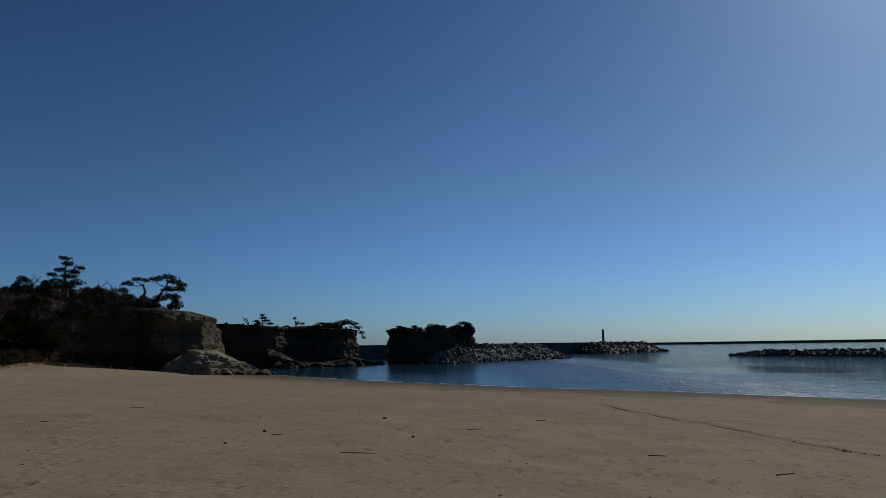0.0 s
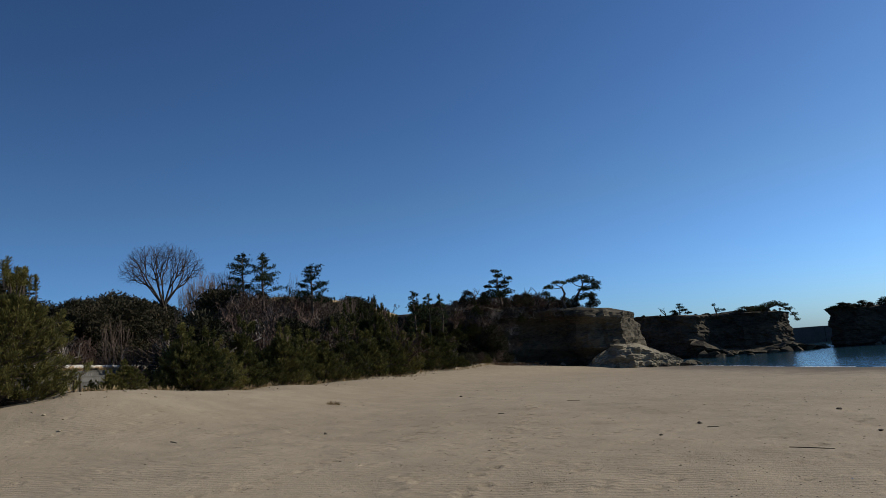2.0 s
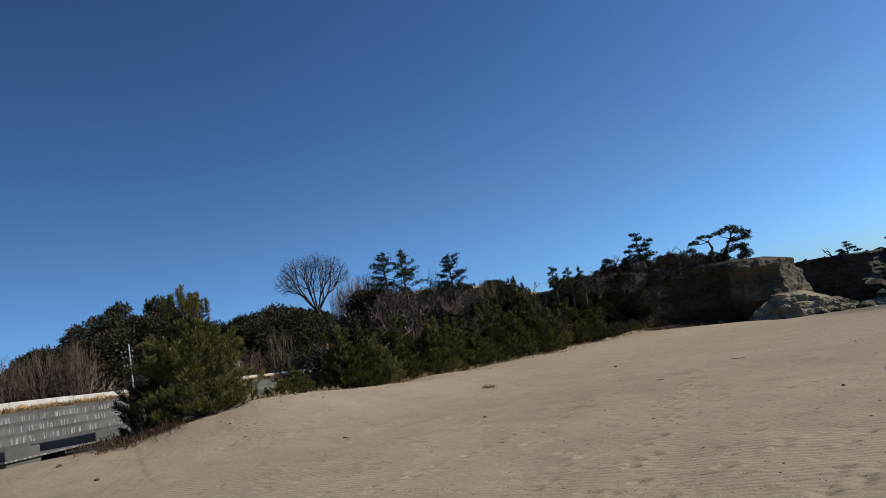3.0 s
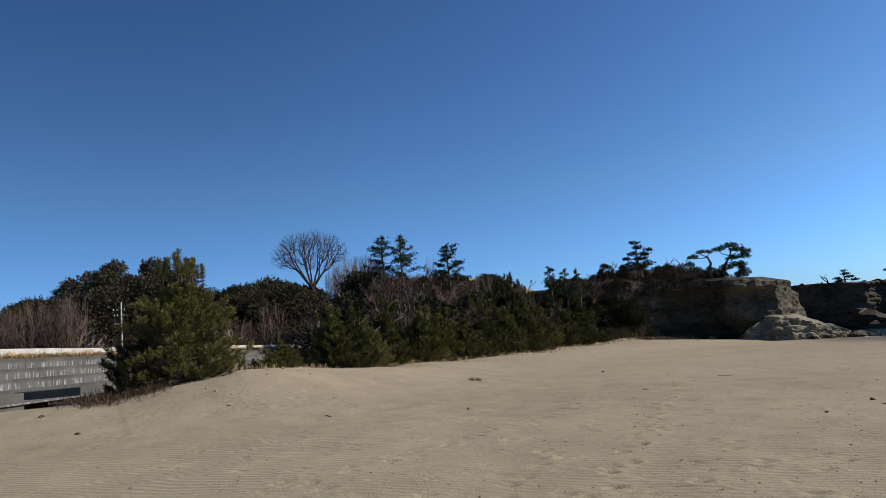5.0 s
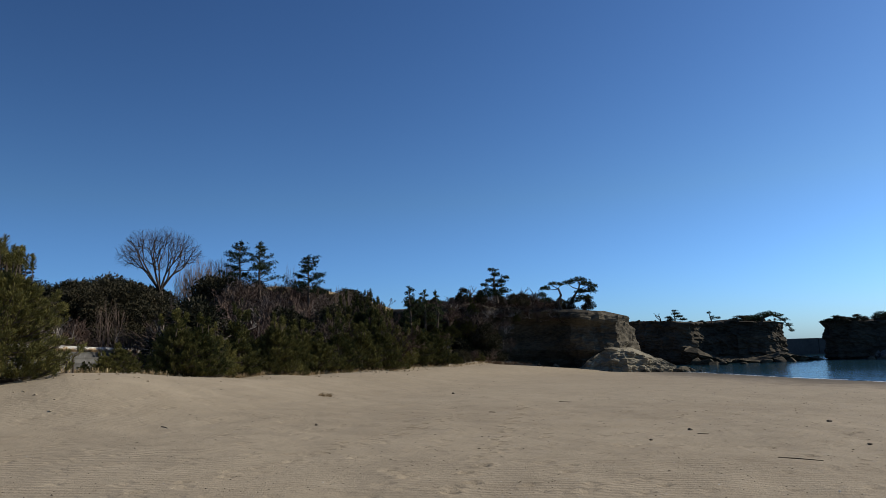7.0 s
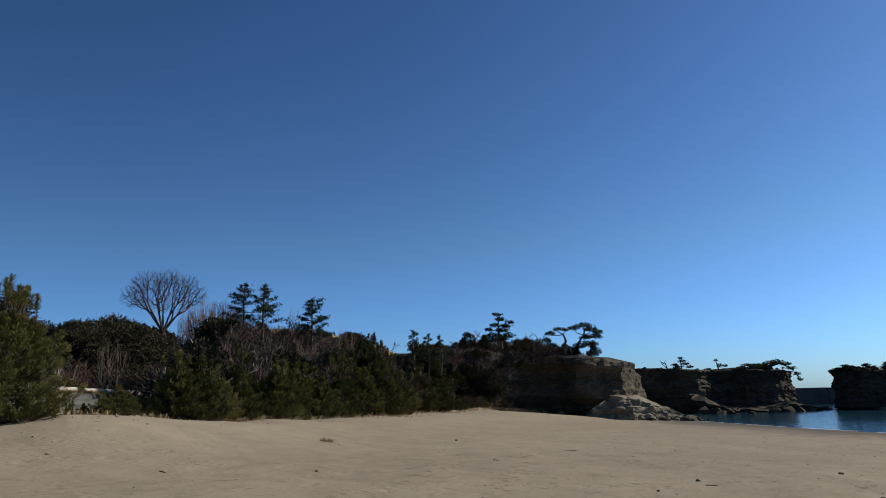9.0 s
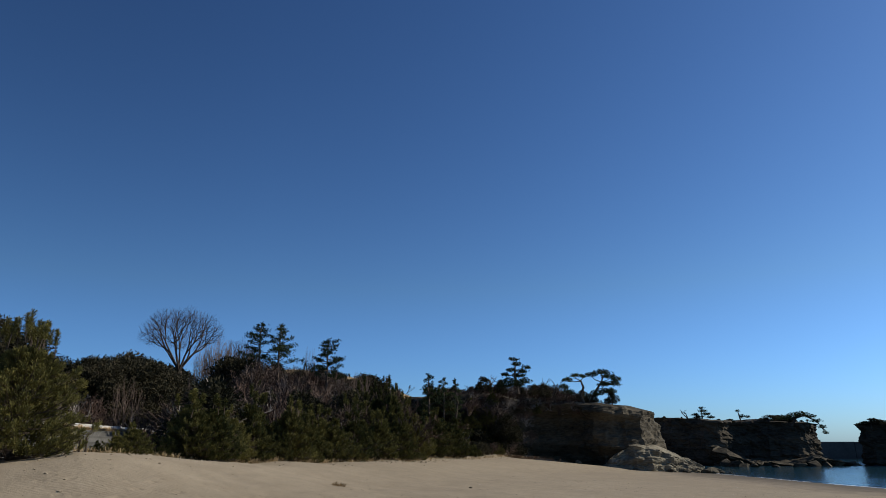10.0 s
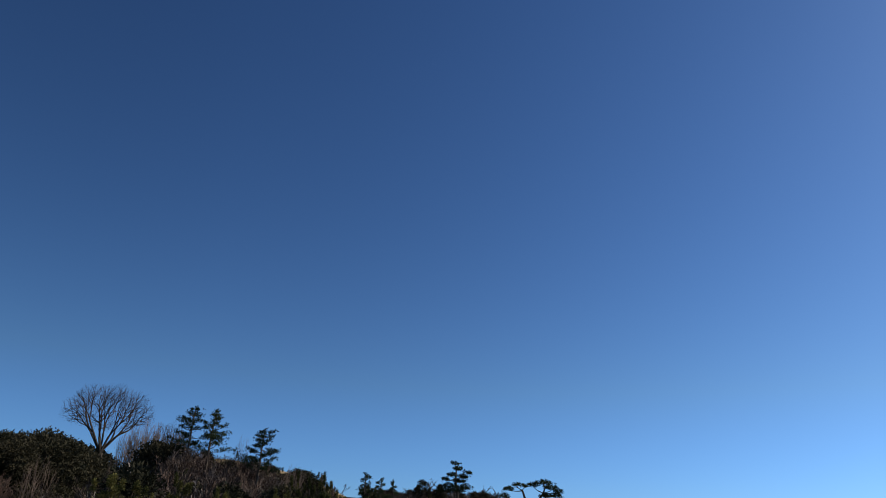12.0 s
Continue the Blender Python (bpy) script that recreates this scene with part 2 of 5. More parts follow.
def stained_concrete():
    """Weathered step blocks with pale drip marks down their lower faces."""
    m, n, l, b = material("stained_concrete", 0.88, 0.2)
    v = coords(n, l)
    base = ramp(n, l, noisy(n, l, v, 0.5, 7, 0.65), [(0.3, (0.075, 0.073, 0.066)), (0.7, (0.145, 0.14, 0.128))])
    drip = noisy(n, l, coords(n, l, (4.6, 4.6, 0.5)), 1.7, 4, 0.7)
    marks = ramp(n, l, drip, [(0.53, (0, 0, 0)), (0.59, (1, 1, 1))])
    tc = n.new("ShaderNodeTexCoord")
    sep = n.new("ShaderNodeSeparateXYZ")
    l.new(tc.outputs["Object"], sep.inputs[0])
    low = ramp(n, l, sep.outputs["Z"], [(0.22, (1, 1, 1)), (0.34, (0, 0, 0))])
    # each block a little darker towards its top, with an uneven edge
    upper_band = sums(n, l, "ADD", sep.outputs["Z"], sums(n, l, "MULTIPLY", noisy(n, l, v, 2.5, 4), 0.12))
    base = mix(n, l, 1.0, base, ramp(n, l, upper_band, [(0.36, (1, 1, 1)), (0.46, (0.78, 0.78, 0.76))]), "MULTIPLY")
    where = ramp(n, l, noisy(n, l, v, 0.12, 3), [(0.40, (0, 0, 0)), (0.47, (1, 1, 1))])
    fac = mix(n, l, 1.0, mix(n, l, 1.0, marks, low, "MULTIPLY"), where, "MULTIPLY")
    l.new(mix(n, l, fac, base, (0.30, 0.29, 0.265)), b.inputs["Base Color"])
    bump(n, l, b, noisy(n, l, v, 6, 6), 0.015)
    return m


STAINED = stained_concrete()


def lichen_concrete():
    """Pale coping whose lower face is stained straw and rust by lichen and run-off."""
    m, n, l, b = material("lichen_concrete", 0.88, 0.2)
    v = coords(n, l)
    base = ramp(n, l, noisy(n, l, v, 1.4, 7, 0.6), [(0.3, (0.36, 0.34, 0.30)), (0.7, (0.58, 0.555, 0.50))])
    tc = n.new("ShaderNodeTexCoord")
    sep = n.new("ShaderNodeSeparateXYZ")
    l.new(tc.outputs["Object"], sep.inputs[0])
    edge = sums(n, l, "ADD", sep.outputs["Z"], sums(n, l, "MULTIPLY", sums(n, l, "SUBTRACT", noisy(n, l, coords(n, l, (1, 1, 0.3)), 0.9, 6, 0.65), 0.5), 1.1))
    rust = ramp(n, l, noisy(n, l, v, 3.0, 5), [(0.3, (0.26, 0.165, 0.075)), (0.7, (0.46, 0.33, 0.18))])
    l.new(mix(n, l, ramp(n, l, edge, [(0.30, (0.92, 0.92, 0.92)), (0.42, (0, 0, 0))]), base, rust), b.inputs["Base Color"])
    bump(n, l, b, noisy(n, l, v, 6, 6), 0.015)
    return m


LICHEN = lichen_concrete()
POLE = grainy("pole_concrete", (0.42, 0.41, 0.39), (0.62, 0.61, 0.58), 3, 0.8, 0.004, 0.2)
SHELL = grainy("shell_white", (0.62, 0.59, 0.53), (0.85, 0.82, 0.76), 20, 0.6, 0.0, 0.3)

# ---- helpers for building ----
def mesh_of(name, verts, faces, mat, smooth=False):
    me = bpy.data.meshes.new(name)
    me.from_pydata([tuple(v) for v in verts], [], faces)
    me.materials.append(mat)
    if smooth:
        me.polygons.foreach_set("use_smooth", [True] * len(me.polygons))
    me.update()
    return me


def thing(name, label, category, group="", at=(0, 0, 0), kind=""):
    e = new(name)
    e.empty_display_size = 0.2
    e.matrix_basis = Matrix.Translation(at)
    return tagged(e, label, category, group, kind)


def part(name, me, parent, label="", m=None):
    ob = new(name, me)
    ob.parent = parent
    if m is not None:
        ob.matrix_basis = m
    return tagged(ob, label)


def smoothstep(a, b, x):
    t = np.clip((x - a) / (b - a), 0, 1)
    return t * t * (3 - 2 * t)


def bearing(az, d, z=0.0):
    """A place d metres from the standing point, az degrees to the left of north (+y)."""
    return (-math.sin(radians(az)) * d, math.cos(radians(az)) * d, z)


def value_noise(x, y, seed=0):
    """Smooth 2D noise in -1..1 for arrays."""
    def h(i, j):
        n = np.sin(i * 127.1 + j * 311.7 + seed * 74.7) * 43758.5453
        return (n - np.floor(n)) * 2 - 1
    i, j = np.floor(x), np.floor(y)
    u, v = x - i, y - j
    u, v = u * u * (3 - 2 * u), v * v * (3 - 2 * v)
    return (h(i, j) * (1 - u) + h(i + 1, j) * u) * (1 - v) + (h(i, j + 1) * (1 - u) + h(i + 1, j + 1) * u) * v


# ---- ground: beach, dune ridge, wooded hill, sea bed ----
RIDGE = np.array([(-27, -12, 0.2), (-24.5, 0, 0.35), (-22.8, 7.5, 0.85), (-21.6, 10.9, 1.25), (-22.9, 14.4, 1.05), (-24.9, 20, 0.8),
                  (-27.3, 26.4, 0.70), (-30, 37, 0.72), (-33.5, 49.7, 0.82), (-34.7, 65.3, 0.85), (-33, 74, 0.45), (-30, 84, 0.1)])


def ridge_of(x, y):
    """Distance from the dune's crest line (positive on the beach side) and the crest's height there."""
    best, side, crest = np.full(x.shape, 1e9), np.zeros(x.shape), np.zeros(x.shape)
    for (ax, ay, ah), (bx, by, bh) in zip(RIDGE[:-1], RIDGE[1:]):
        dx, dy = bx - ax, by - ay
        t = np.clip(((x - ax) * dx + (y - ay) * dy) / (dx * dx + dy * dy), 0, 1)
        d = np.hypot(x - ax - t * dx, y - ay - t * dy)
        near = d < best
        best = np.where(near, d, best)
        side = np.where(near, np.where((x - ax) * dy - (y - ay) * dx > 0, 1.0, -1.0), side)
        crest = np.where(near, ah + t * (bh - ah), crest)
    return best * side, crest


PRINTS = []
_r = random.Random(4)
for k in range(30):  # one person's trail leading away
    PRINTS.append((-3.45 - 0.285 * k + (0.10 if k % 2 else -0.10), 4.5 + 0.63 * k, 0.06, 0.66))
for k in range(34):  # an older trail across the rippled flat
    q = k / 33
    PRINTS.append((-7.4 - 3.4 * q + (0.13 if k % 2 else -0.13) + _r.gauss(0, 0.1), 4.1 + 13.5 * q + _r.gauss(0, 0.1), _r.uniform(0.03, 0.06), _r.uniform(0.5, 0.75)))
for k in range(700):  # old scuffed prints
    a, d = _r.uniform(-36, 74), 6 + 16 * _r.random() ** 1.3
    PRINTS.append((*bearing(a, d)[:2], _r.uniform(0.008, 0.032), _r.uniform(0.55, 0.95)))


def ground_z(x, y, fine=False):
    x, y = np.asarray(x, float), np.asarray(y, float)
    u = -0.765 * x + 0.643 * y
    off = 43.6 + 0.11 * ((u - 42) + np.sqrt((u - 42) ** 2 + 60))
    s = off - (0.643 * x + 0.765 * y) + 0.5 * value_noise(u / 9, x * 0, 3)
    z = np.where(s < 43.7, 0.0378 * s, 1.65 + 0.35 * (1 - np.exp(-np.maximum(s - 43.7, 0) / 25)))
    z = np.where(s < 0, np.maximum(0.06 * s, -3.0), z)
    d, h = ridge_of(x, y)
    h = h + 0.13 * value_noise(x / 3.1, y / 3.1, 5) * np.minimum(h, 1)
    z = z + h * np.where(d > 0, np.exp(-(np.abs(d) / 4.6) ** 2), np.exp(-(np.abs(d) / 8.0) ** 2))
    hill = 8.3 * np.exp(-(((x + 59) / 17) ** 2 + ((y - 54) / 18) ** 2)) * smoothstep(4, 13, 0.7413 * x + 0.6712 * y + 24)
    hill = hill + 18.5 * np.exp(-(((x + 122) / 50) ** 2 + ((y - 110) / 34) ** 2))
    z = z + np.maximum(hill - 0.25, 0) * smoothstep(0, 8, -d)
    # raised land behind the sea wall
    w = -(0.74 * x + 0.67 * y) - 25.5
    z = np.where((w > 0) & (s > 0), np.maximum(z, 1.9 + 2.7 * smoothstep(0.3, 2.0, w)), z)
    z = z + 0.05 * value_noise(x / 2.3, y / 2.3, 1) * smoothstep(1.5, 8, s) + 0.02 * value_noise(x / 0.7, y / 0.7, 2) * smoothstep(2, 8, s)
    if fine:
        # a shallow drag mark running down to the water
        t = np.clip((y - 5.0) / 23.3, 0, 1)
        g = np.abs(x - (8.7 - 2.3 * t + 0.25 * value_noise(y / 4, y * 0, 8)))
        z = z + np.where((y > 4) & (y < 29), -0.05 * np.exp(-(g / 0.12) ** 2) * (0.5 + 0.5 * value_noise(y * 1.1, y * 0, 4)) + 0.02 * np.exp(-((g - 0.3) / 0.15) ** 2), 0)
        for px, py, depth, wide in PRINTS:
            k = (np.abs(x - px) < 0.8) & (np.abs(y - py) < 0.8)
            r2 = ((x[k] - px) / (0.10 * wide)) ** 2 + ((y[k] - py) / (0.16 * wide)) ** 2
            z[k] += depth * (-np.exp(-r2) + 0.45 * np.exp(-(np.sqrt(r2) - 1.7) ** 2 * 4))
    return z


def zat(x, y):
    return float(ground_z(np.array([x]), np.array([y]))[0])


def graded(a, b, step, lo, hi):
    """Even steps from a to b, then growing ones out to lo and hi."""
    mid = list(np.arange(a, b, step))
    up, s = [mid[-1]], step
    while up[-1] < hi:
        s *= 1.09
        up.append(up[-1] + s)
    dn, s = [mid[0]], step
    while dn[-1] > lo:
        s *= 1.09
        dn.append(dn[-1] - s)
    return np.array(dn[:0:-1] + mid + up[1:])


def build_ground():
    gx, gy = graded(-24, 13, 0.068, -4600, 4600), graded(4.5, 21, 0.068, -4600, 4600)
    X, Y = np.meshgrid(gx, gy)
    Z = ground_z(X, Y, True)
    co = np.stack([X, Y, Z], -1).reshape(-1, 3)
    w, h = len(gx), len(gy)
    i = (np.arange(h - 1)[:, None] * w + np.arange(w - 1)[None, :]).ravel()
    faces = np.stack([i, i + 1, i + 1 + w, i + w], 1)
    me = mesh_of("ground", co, faces.tolist(), SAND, True)
    tagged(new("ground", me), "pale rippled beach sand with footprints, rising to a low dune", "beach", kind="structure")


build_ground()

# calm sea out to the horizon
bm = bmesh.new()
bmesh.ops.create_grid(bm, x_segments=2, y_segments=2, size=4900)
me = bpy.data.meshes.new("water")
bm.to_mesh(me), bm.free()
me.materials.append(WATER)
tagged(new("water", me), "calm blue sea with small ripples and sun glitter", "sea", kind="structure")

# ---- rock headlands ----
def ring_curve(pts, step):
    """A closed smooth curve through pts, in even steps."""
    n, out = len(pts), []
    for i in range(n):
        p = [Vector(pts[(i + k - 1) % n]) for k in range(4)]
        m = max(2, int((p[2] - p[1]).length / step))
        for k in range(m):
            t = k / m
            out.append(0.5 * ((2 * p[1]) + (p[2] - p[0]) * t + (2 * p[0] - 5 * p[1] + 4 * p[2] - p[3]) * t * t
                              + (3 * p[1] - p[0] - 3 * p[2] + p[3]) * t ** 3))
    return out


def massif(name, pts, bottom, top, profile, step=0.8, rough=0.5, seed=0.0, dome=0.5, levels=26, beds=0.12, flare=None, mat=None, deep=None):
    """A block of layered rock on the plan pts (x, y, seen counter-clockwise from above). top(x, y) is the rim's height;
    profile lists (share of the height, metres that the face stands out)."""
    loop = ring_curve([Vector((p[0], p[1], 0)) for p in pts], step)
    n = len(loop)
    normals = []
    for i in range(n):
        t = (loop[(i + 2) % n] - loop[i - 2]).normalized()
        normals.append(Vector((t.y, -t.x, 0)))
    centre = sum(loop, Vector()) / n
    verts, faces = [], []
    ph = [a for a, _ in profile]
    po = [b for _, b in profile]
    for k in range(levels + 1):
        f = k / levels
        for p, nr in zip(loop, normals):
            z = bottom + (top(p.x, p.y) - bottom) * f
            q = Vector((p.x, p.y, z))
            big = noise.fractal(q * 0.16 + Vector((seed, 0, 0)), 1.0, 2.0, 4) * 1.6
            lay = z * 1.25 + 0.6 * noise.noise(Vector((q.x * 0.07 + seed, q.y * 0.07, 0)))
            bed = noise.noise(Vector((q.x * 0.05 + seed, q.y * 0.05, z * 1.7))) * 0.35 + beds * (lay - math.floor(lay) - 0.5)
            fine = noise.fractal(q * 0.9 + Vector((0, seed, 0)), 0.8, 2.1, 5) * 0.95
            o = float(np.interp(f, ph, po))
            if flare:
                w = flare(p.x, p.y)
                o = o * (1 - w) + w * (2.3 * (1 - f) ** 1.3 - 0.2)
            if deep:
                o -= deep(p.x, p.y) * float(np.interp(f, [0, 0.10, 0.30, 0.55, 0.84, 0.95, 1], [2.6, 2.3, 1.2, 1.0, 0.8, 0.1, 0.0]))
            flute = noise.fractal(Vector((q.x * 0.75 + seed, q.y * 0.75, z * 0.10)), 0.9, 2.0, 4) * 0.7
            o = o + rough * (big + bed + fine + flute)
            v = q + nr * o
            verts.append((v.x, v.y, z + 0.25 * rough * fine))
    for k in range(levels):
        for i in range(n):
            j = (i + 1) % n
            faces.append((k * n + i, k * n + j, (k + 1) * n + j, (k + 1) * n + i))
    prev = levels * n
    for c in range(1, 8):  # the crown, drawn in towards the middle
        s = 1 - c / 8
        base = len(verts)
        for i in range(n):
            v = Vector(verts[levels * n + i])
            q = centre + (v - centre) * s
            z = top(q.x, q.y) + dome * (1 - s * s) + 0.5 * rough * noise.fractal(Vector((q.x, q.y, seed)) * 0.35, 1.0, 2.0, 4)
            verts.append((q.x, q.y, z))
        for i in range(n):
            j = (i + 1) % n
            faces.append((prev + i, prev + j, base + j, base + i))
        prev = base
    verts.append((centre.x, centre.y, top(centre.x, centre.y) + dome))
    faces += [(prev + i, prev + (i + 1) % n, len(verts) - 1) for i in range(n)]
    return mesh_of(name, verts, faces, mat or ROCK)


def az_pts(*rows):
    return [bearing(a, d)[:2] for a, d in rows]


OVERHANG = [(0, -1.2), (0.15, -1.5), (0.3, -1.1), (0.42, 0.0), (0.55, -0.2), (0.78, -0.3), (0.88, 0.6), (0.97, 0.4), (1, -0.3)]
# near headland: rim rises inland
def near_top(x, y):
    az, d = math.degrees(math.atan2(-x, y)), math.hypot(x, y)
    return float(np.interp(az, [15, 18.7, 21, 23.5, 27, 31, 36, 44], [6.2, 7.0, 7.5, 7.8, 8.2, 9.0, 8.6, 9.0])) + 0.45 * noise.noise(Vector((az * 0.7, d * 0.15, 4.0)))


near = thing("sandstone_headland", "layered tan sandstone headland, undercut, brush on its rim", "cliff", "headlands")
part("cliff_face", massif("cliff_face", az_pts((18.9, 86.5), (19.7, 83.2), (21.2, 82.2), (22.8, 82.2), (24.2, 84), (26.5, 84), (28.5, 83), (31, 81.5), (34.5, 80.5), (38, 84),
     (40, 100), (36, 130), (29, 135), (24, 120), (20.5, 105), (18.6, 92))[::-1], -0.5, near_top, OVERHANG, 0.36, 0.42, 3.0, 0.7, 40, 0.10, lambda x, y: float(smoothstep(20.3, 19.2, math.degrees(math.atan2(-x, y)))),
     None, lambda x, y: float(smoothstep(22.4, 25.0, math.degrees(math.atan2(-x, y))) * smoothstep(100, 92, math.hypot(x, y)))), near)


def ledge_top(x, y):
    az = math.degrees(math.atan2(-x, y))
    return float(np.interp(az, [14.6, 15.5, 17, 18.5, 20.3, 23], [0.45, 1.0, 1.8, 2.6, 3.1, 0.9]))


# the ledge takes the copy of the sandstone with sunlight in its colour
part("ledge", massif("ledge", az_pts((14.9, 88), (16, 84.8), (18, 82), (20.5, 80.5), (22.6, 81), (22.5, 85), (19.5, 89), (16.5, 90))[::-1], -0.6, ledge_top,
     [(0, 0.5), (0.3, 0.3), (0.6, 0.1), (1, -0.4)], 0.28, 0.6, 8.0, 0.3, 26, 0.62, None, LITROCK), near, "wave-worn rock ledge, its sunlit look put into the pale colour")

FACE = [(0, 0.9), (0.08, 0.7), (0.16, -0.2), (0.4, 0.1), (0.6, -0.15), (0.85, 0.3), (1, -0.3)]
far_cliff = thing("far_headland", "dark layered cliff with ledges and shrubs along its rim", "cliff", "headlands")
part("cliff_face", massif("cliff_face", az_pts((18.5, 130), (15.6, 121), (13.8, 119), (13.0, 125), (11.5, 127), (9.6, 125), (7.9, 125), (7.3, 130), (8.5, 150), (13, 160), (18, 150))[::-1],
     -0.8, lambda x, y: float(np.interp(math.degrees(math.atan2(-x, y)), [7, 9, 11, 13.5, 15, 18], [6.3, 6.5, 6.9, 6.6, 7.0, 7.6])), FACE, 0.5, 0.62, 12.0, 0.5, 34, 0.2, None, DARKROCK), far_cliff)
part("ledge", massif("ledge", az_pts((14.2, 119), (13, 116), (11, 117), (9, 117.5), (7, 120), (6.0, 125), (8, 129), (11, 130), (14, 124))[::-1], -0.8,
     lambda x, y: float(np.interp(math.degrees(math.atan2(-x, y)), [6, 7.5, 9, 12, 13, 14.5], [0.4, 1.2, 0.3, 0.5, 1.6, 3.4])) , [(0, 0.8), (0.5, 0.3), (1, -0.9)], 0.4, 1.1, 21.0, 0.3, 14),
     far_cliff, "low wave-cut rock ledge")

isle = thing("rock_island", "flat-topped dark rock islet with shrubs on it", "islet", "headlands")
part("cliff_face", massif("cliff_face", az_pts((4.6, 130), (3.0, 126.5), (0.5, 126), (-1.5, 127), (-2.6, 131), (-1.8, 138), (1.2, 141), (3.8, 137))[::-1], -0.8,
     lambda x, y: 6.0 + 0.25 * math.sin(x * 0.5), FACE, 0.5, 0.55, 31.0, 0.4, 30, 0.15, None, DARKROCK), isle)

# ---- sea defences: rubble mound, breakwater, beacon, reef ----
def rock_mesh(name, seed, mat, flat=0.75):
    r = random.Random(seed)
    bm = bmesh.new()
    for _ in range(15):
        v = Vector((r.gauss(0, 1), r.gauss(0, 1), r.gauss(0, 1))).normalized() * r.uniform(0.42, 0.55)
        bm.verts.new((v.x * 1.15, v.y, v.z * flat))
    hull = bmesh.ops.convex_hull(bm, input=bm.verts)
    bmesh.ops.delete(bm, geom=[g for g in hull["geom_interior"] if isinstance(g, bmesh.types.BMVert)], context="VERTS")
    me = bpy.data.meshes.new(name)
    bm.to_mesh(me), bm.free()
    me.materials.append(mat)
    return me


def box_mesh(name, size, mat, bevel=0.02, taper=0.0):
    bm = bmesh.new()
    bmesh.ops.create_cube(bm, size=1.0)
    for v in bm.verts:
        k = 1 - taper * (v.co.z + 0.5)
        v.co = Vector((v.co.x * size[0], v.co.y * size[1] * k, (v.co.z + 0.5) * size[2]))
    bmesh.ops.bevel(bm, geom=list(bm.edges), offset=bevel, segments=1, affect="EDGES")
    me = bpy.data.meshes.new(name)
    bm.to_mesh(me), bm.free()
    me.materials.append(mat)
    return me


def lathe(name, rings, mat, n=12, smooth=True):
    """A turned shape: rings of (radius, height)."""
    verts = [(r * math.cos(6.2832 * i / n), r * math.sin(6.2832 * i / n), z) for r, z in rings for i in range(n)]
    faces = [(k * n + i, k * n + (i + 1) % n, (k + 1) * n + (i + 1) % n, (k + 1) * n + i) for k in range(len(rings) - 1) for i in range(n)]
    faces += [tuple(range(n))[::-1], tuple(range((len(rings) - 1) * n, len(rings) * n))]
    return mesh_of(name, verts, faces, mat)


def rubble(name, label, a, b, height, half, mat, count, size, seed, group, packed=0):
    """A heap of loose stone along a line from a to b, each stone a piece of its own, on a core of packed stone."""
    r = random.Random(seed)
    t = thing(name, label, "breakwater", group, (a[0], a[1], 0))
    axis = Vector((b[0] - a[0], b[1] - a[1], 0))
    across = Vector((axis.y, -axis.x, 0)).normalized()
    shapes = [rock_mesh("stone", seed * 10 + k, mat) for k in range(6)]
    verts, faces, m = [], [], 24
    for k in range(m + 1):
        s = k / m
        end = min(1, 6 * s, 6 * (1 - s) + 0.15)
        for q, z in ((-1.15, -1.2), (-0.8, 0.3), (-0.3, 0.8), (0.3, 0.8), (0.8, 0.3), (1.15, -1.2)):
            v = axis * s + across * (q * half * (0.6 + 0.4 * end))
            verts.append((v.x, v.y, z * height * end if z > 0 else z))
    for k in range(m):
        faces += [(k * 6 + i, k * 6 + i + 1, k * 6 + i + 7, k * 6 + i + 6) for i in range(5)]
    part("core", mesh_of("core", verts, faces, mat), t)
    for k in range(count):
        s = r.uniform(-0.01, 1.01)
        q = r.uniform(-0.1, 1.0) if k % 4 else r.uniform(-0.6, 0.2)
        end = min(1, 5 * s + 0.25, 5 * (1 - s) + 0.25)
        v = axis * s + across * (q * half)
        z = max(0.0, height * end * (1 - abs(q) ** 1.3) * r.uniform(0.85, 1.05)) - 0.05
        d = size * r.uniform(0.6, 1.25)
        part("stone", shapes[k % 6], t, "", pose(v.x, v.y, z, r.uniform(0, 360), r.uniform(0, 360), r.uniform(0, 360)) @ Matrix.Diagonal((d, d, d, 1)))
    verts, faces = [], []
    for k in range(packed):  # smaller stone wedged between, too much of it to count
        s, q = r.uniform(0, 1), r.uniform(-0.5, 1.0)
        end = min(1, 5 * s + 0.25, 5 * (1 - s) + 0.25)
        v = axis * s + across * (q * half)
        d = size * r.uniform(0.3, 0.65)
        m = pose(v.x, v.y, max(0.0, height * end * (1 - abs(q) ** 1.3) * r.uniform(0.88, 1.06)), r.uniform(0, 360), r.uniform(0, 360), r.uniform(0, 360)) @ Matrix.Diagonal((d, d, d, 1))
        b = len(verts)
        verts += [m @ w.co for w in shapes[k % 6].vertices]
        faces += [tuple(b + i for i in p.vertices) for p in shapes[k % 6].polygons]
    tagged(part("packed_stone", mesh_of("packed_stone", verts, faces, mat), t), kind="stuff")
    return t


rubble("rubble_mound", "heap of pale angular armour stone running out into the sea", bearing(0.9, 121.5)[:2], bearing(-9.4, 155)[:2], 3.1, 4.0, BOULDER, 300, 1.15, 5, "sea defences", 900)
rubble("stone_reef", "low line of dark wet stones just above the water", bearing(-23.4, 167)[:2], bearing(-41, 142)[:2], 1.25, 2.6, REEF, 280, 1.0, 9, "sea defences", 400)
rubble("end_mound", "dark armour stone heaped round the breakwater's head", bearing(-11.5, 222)[:2], bearing(-17.2, 258)[:2], 3.2, 6.0, REEF, 260, 1.5, 14, "sea defences", 700)

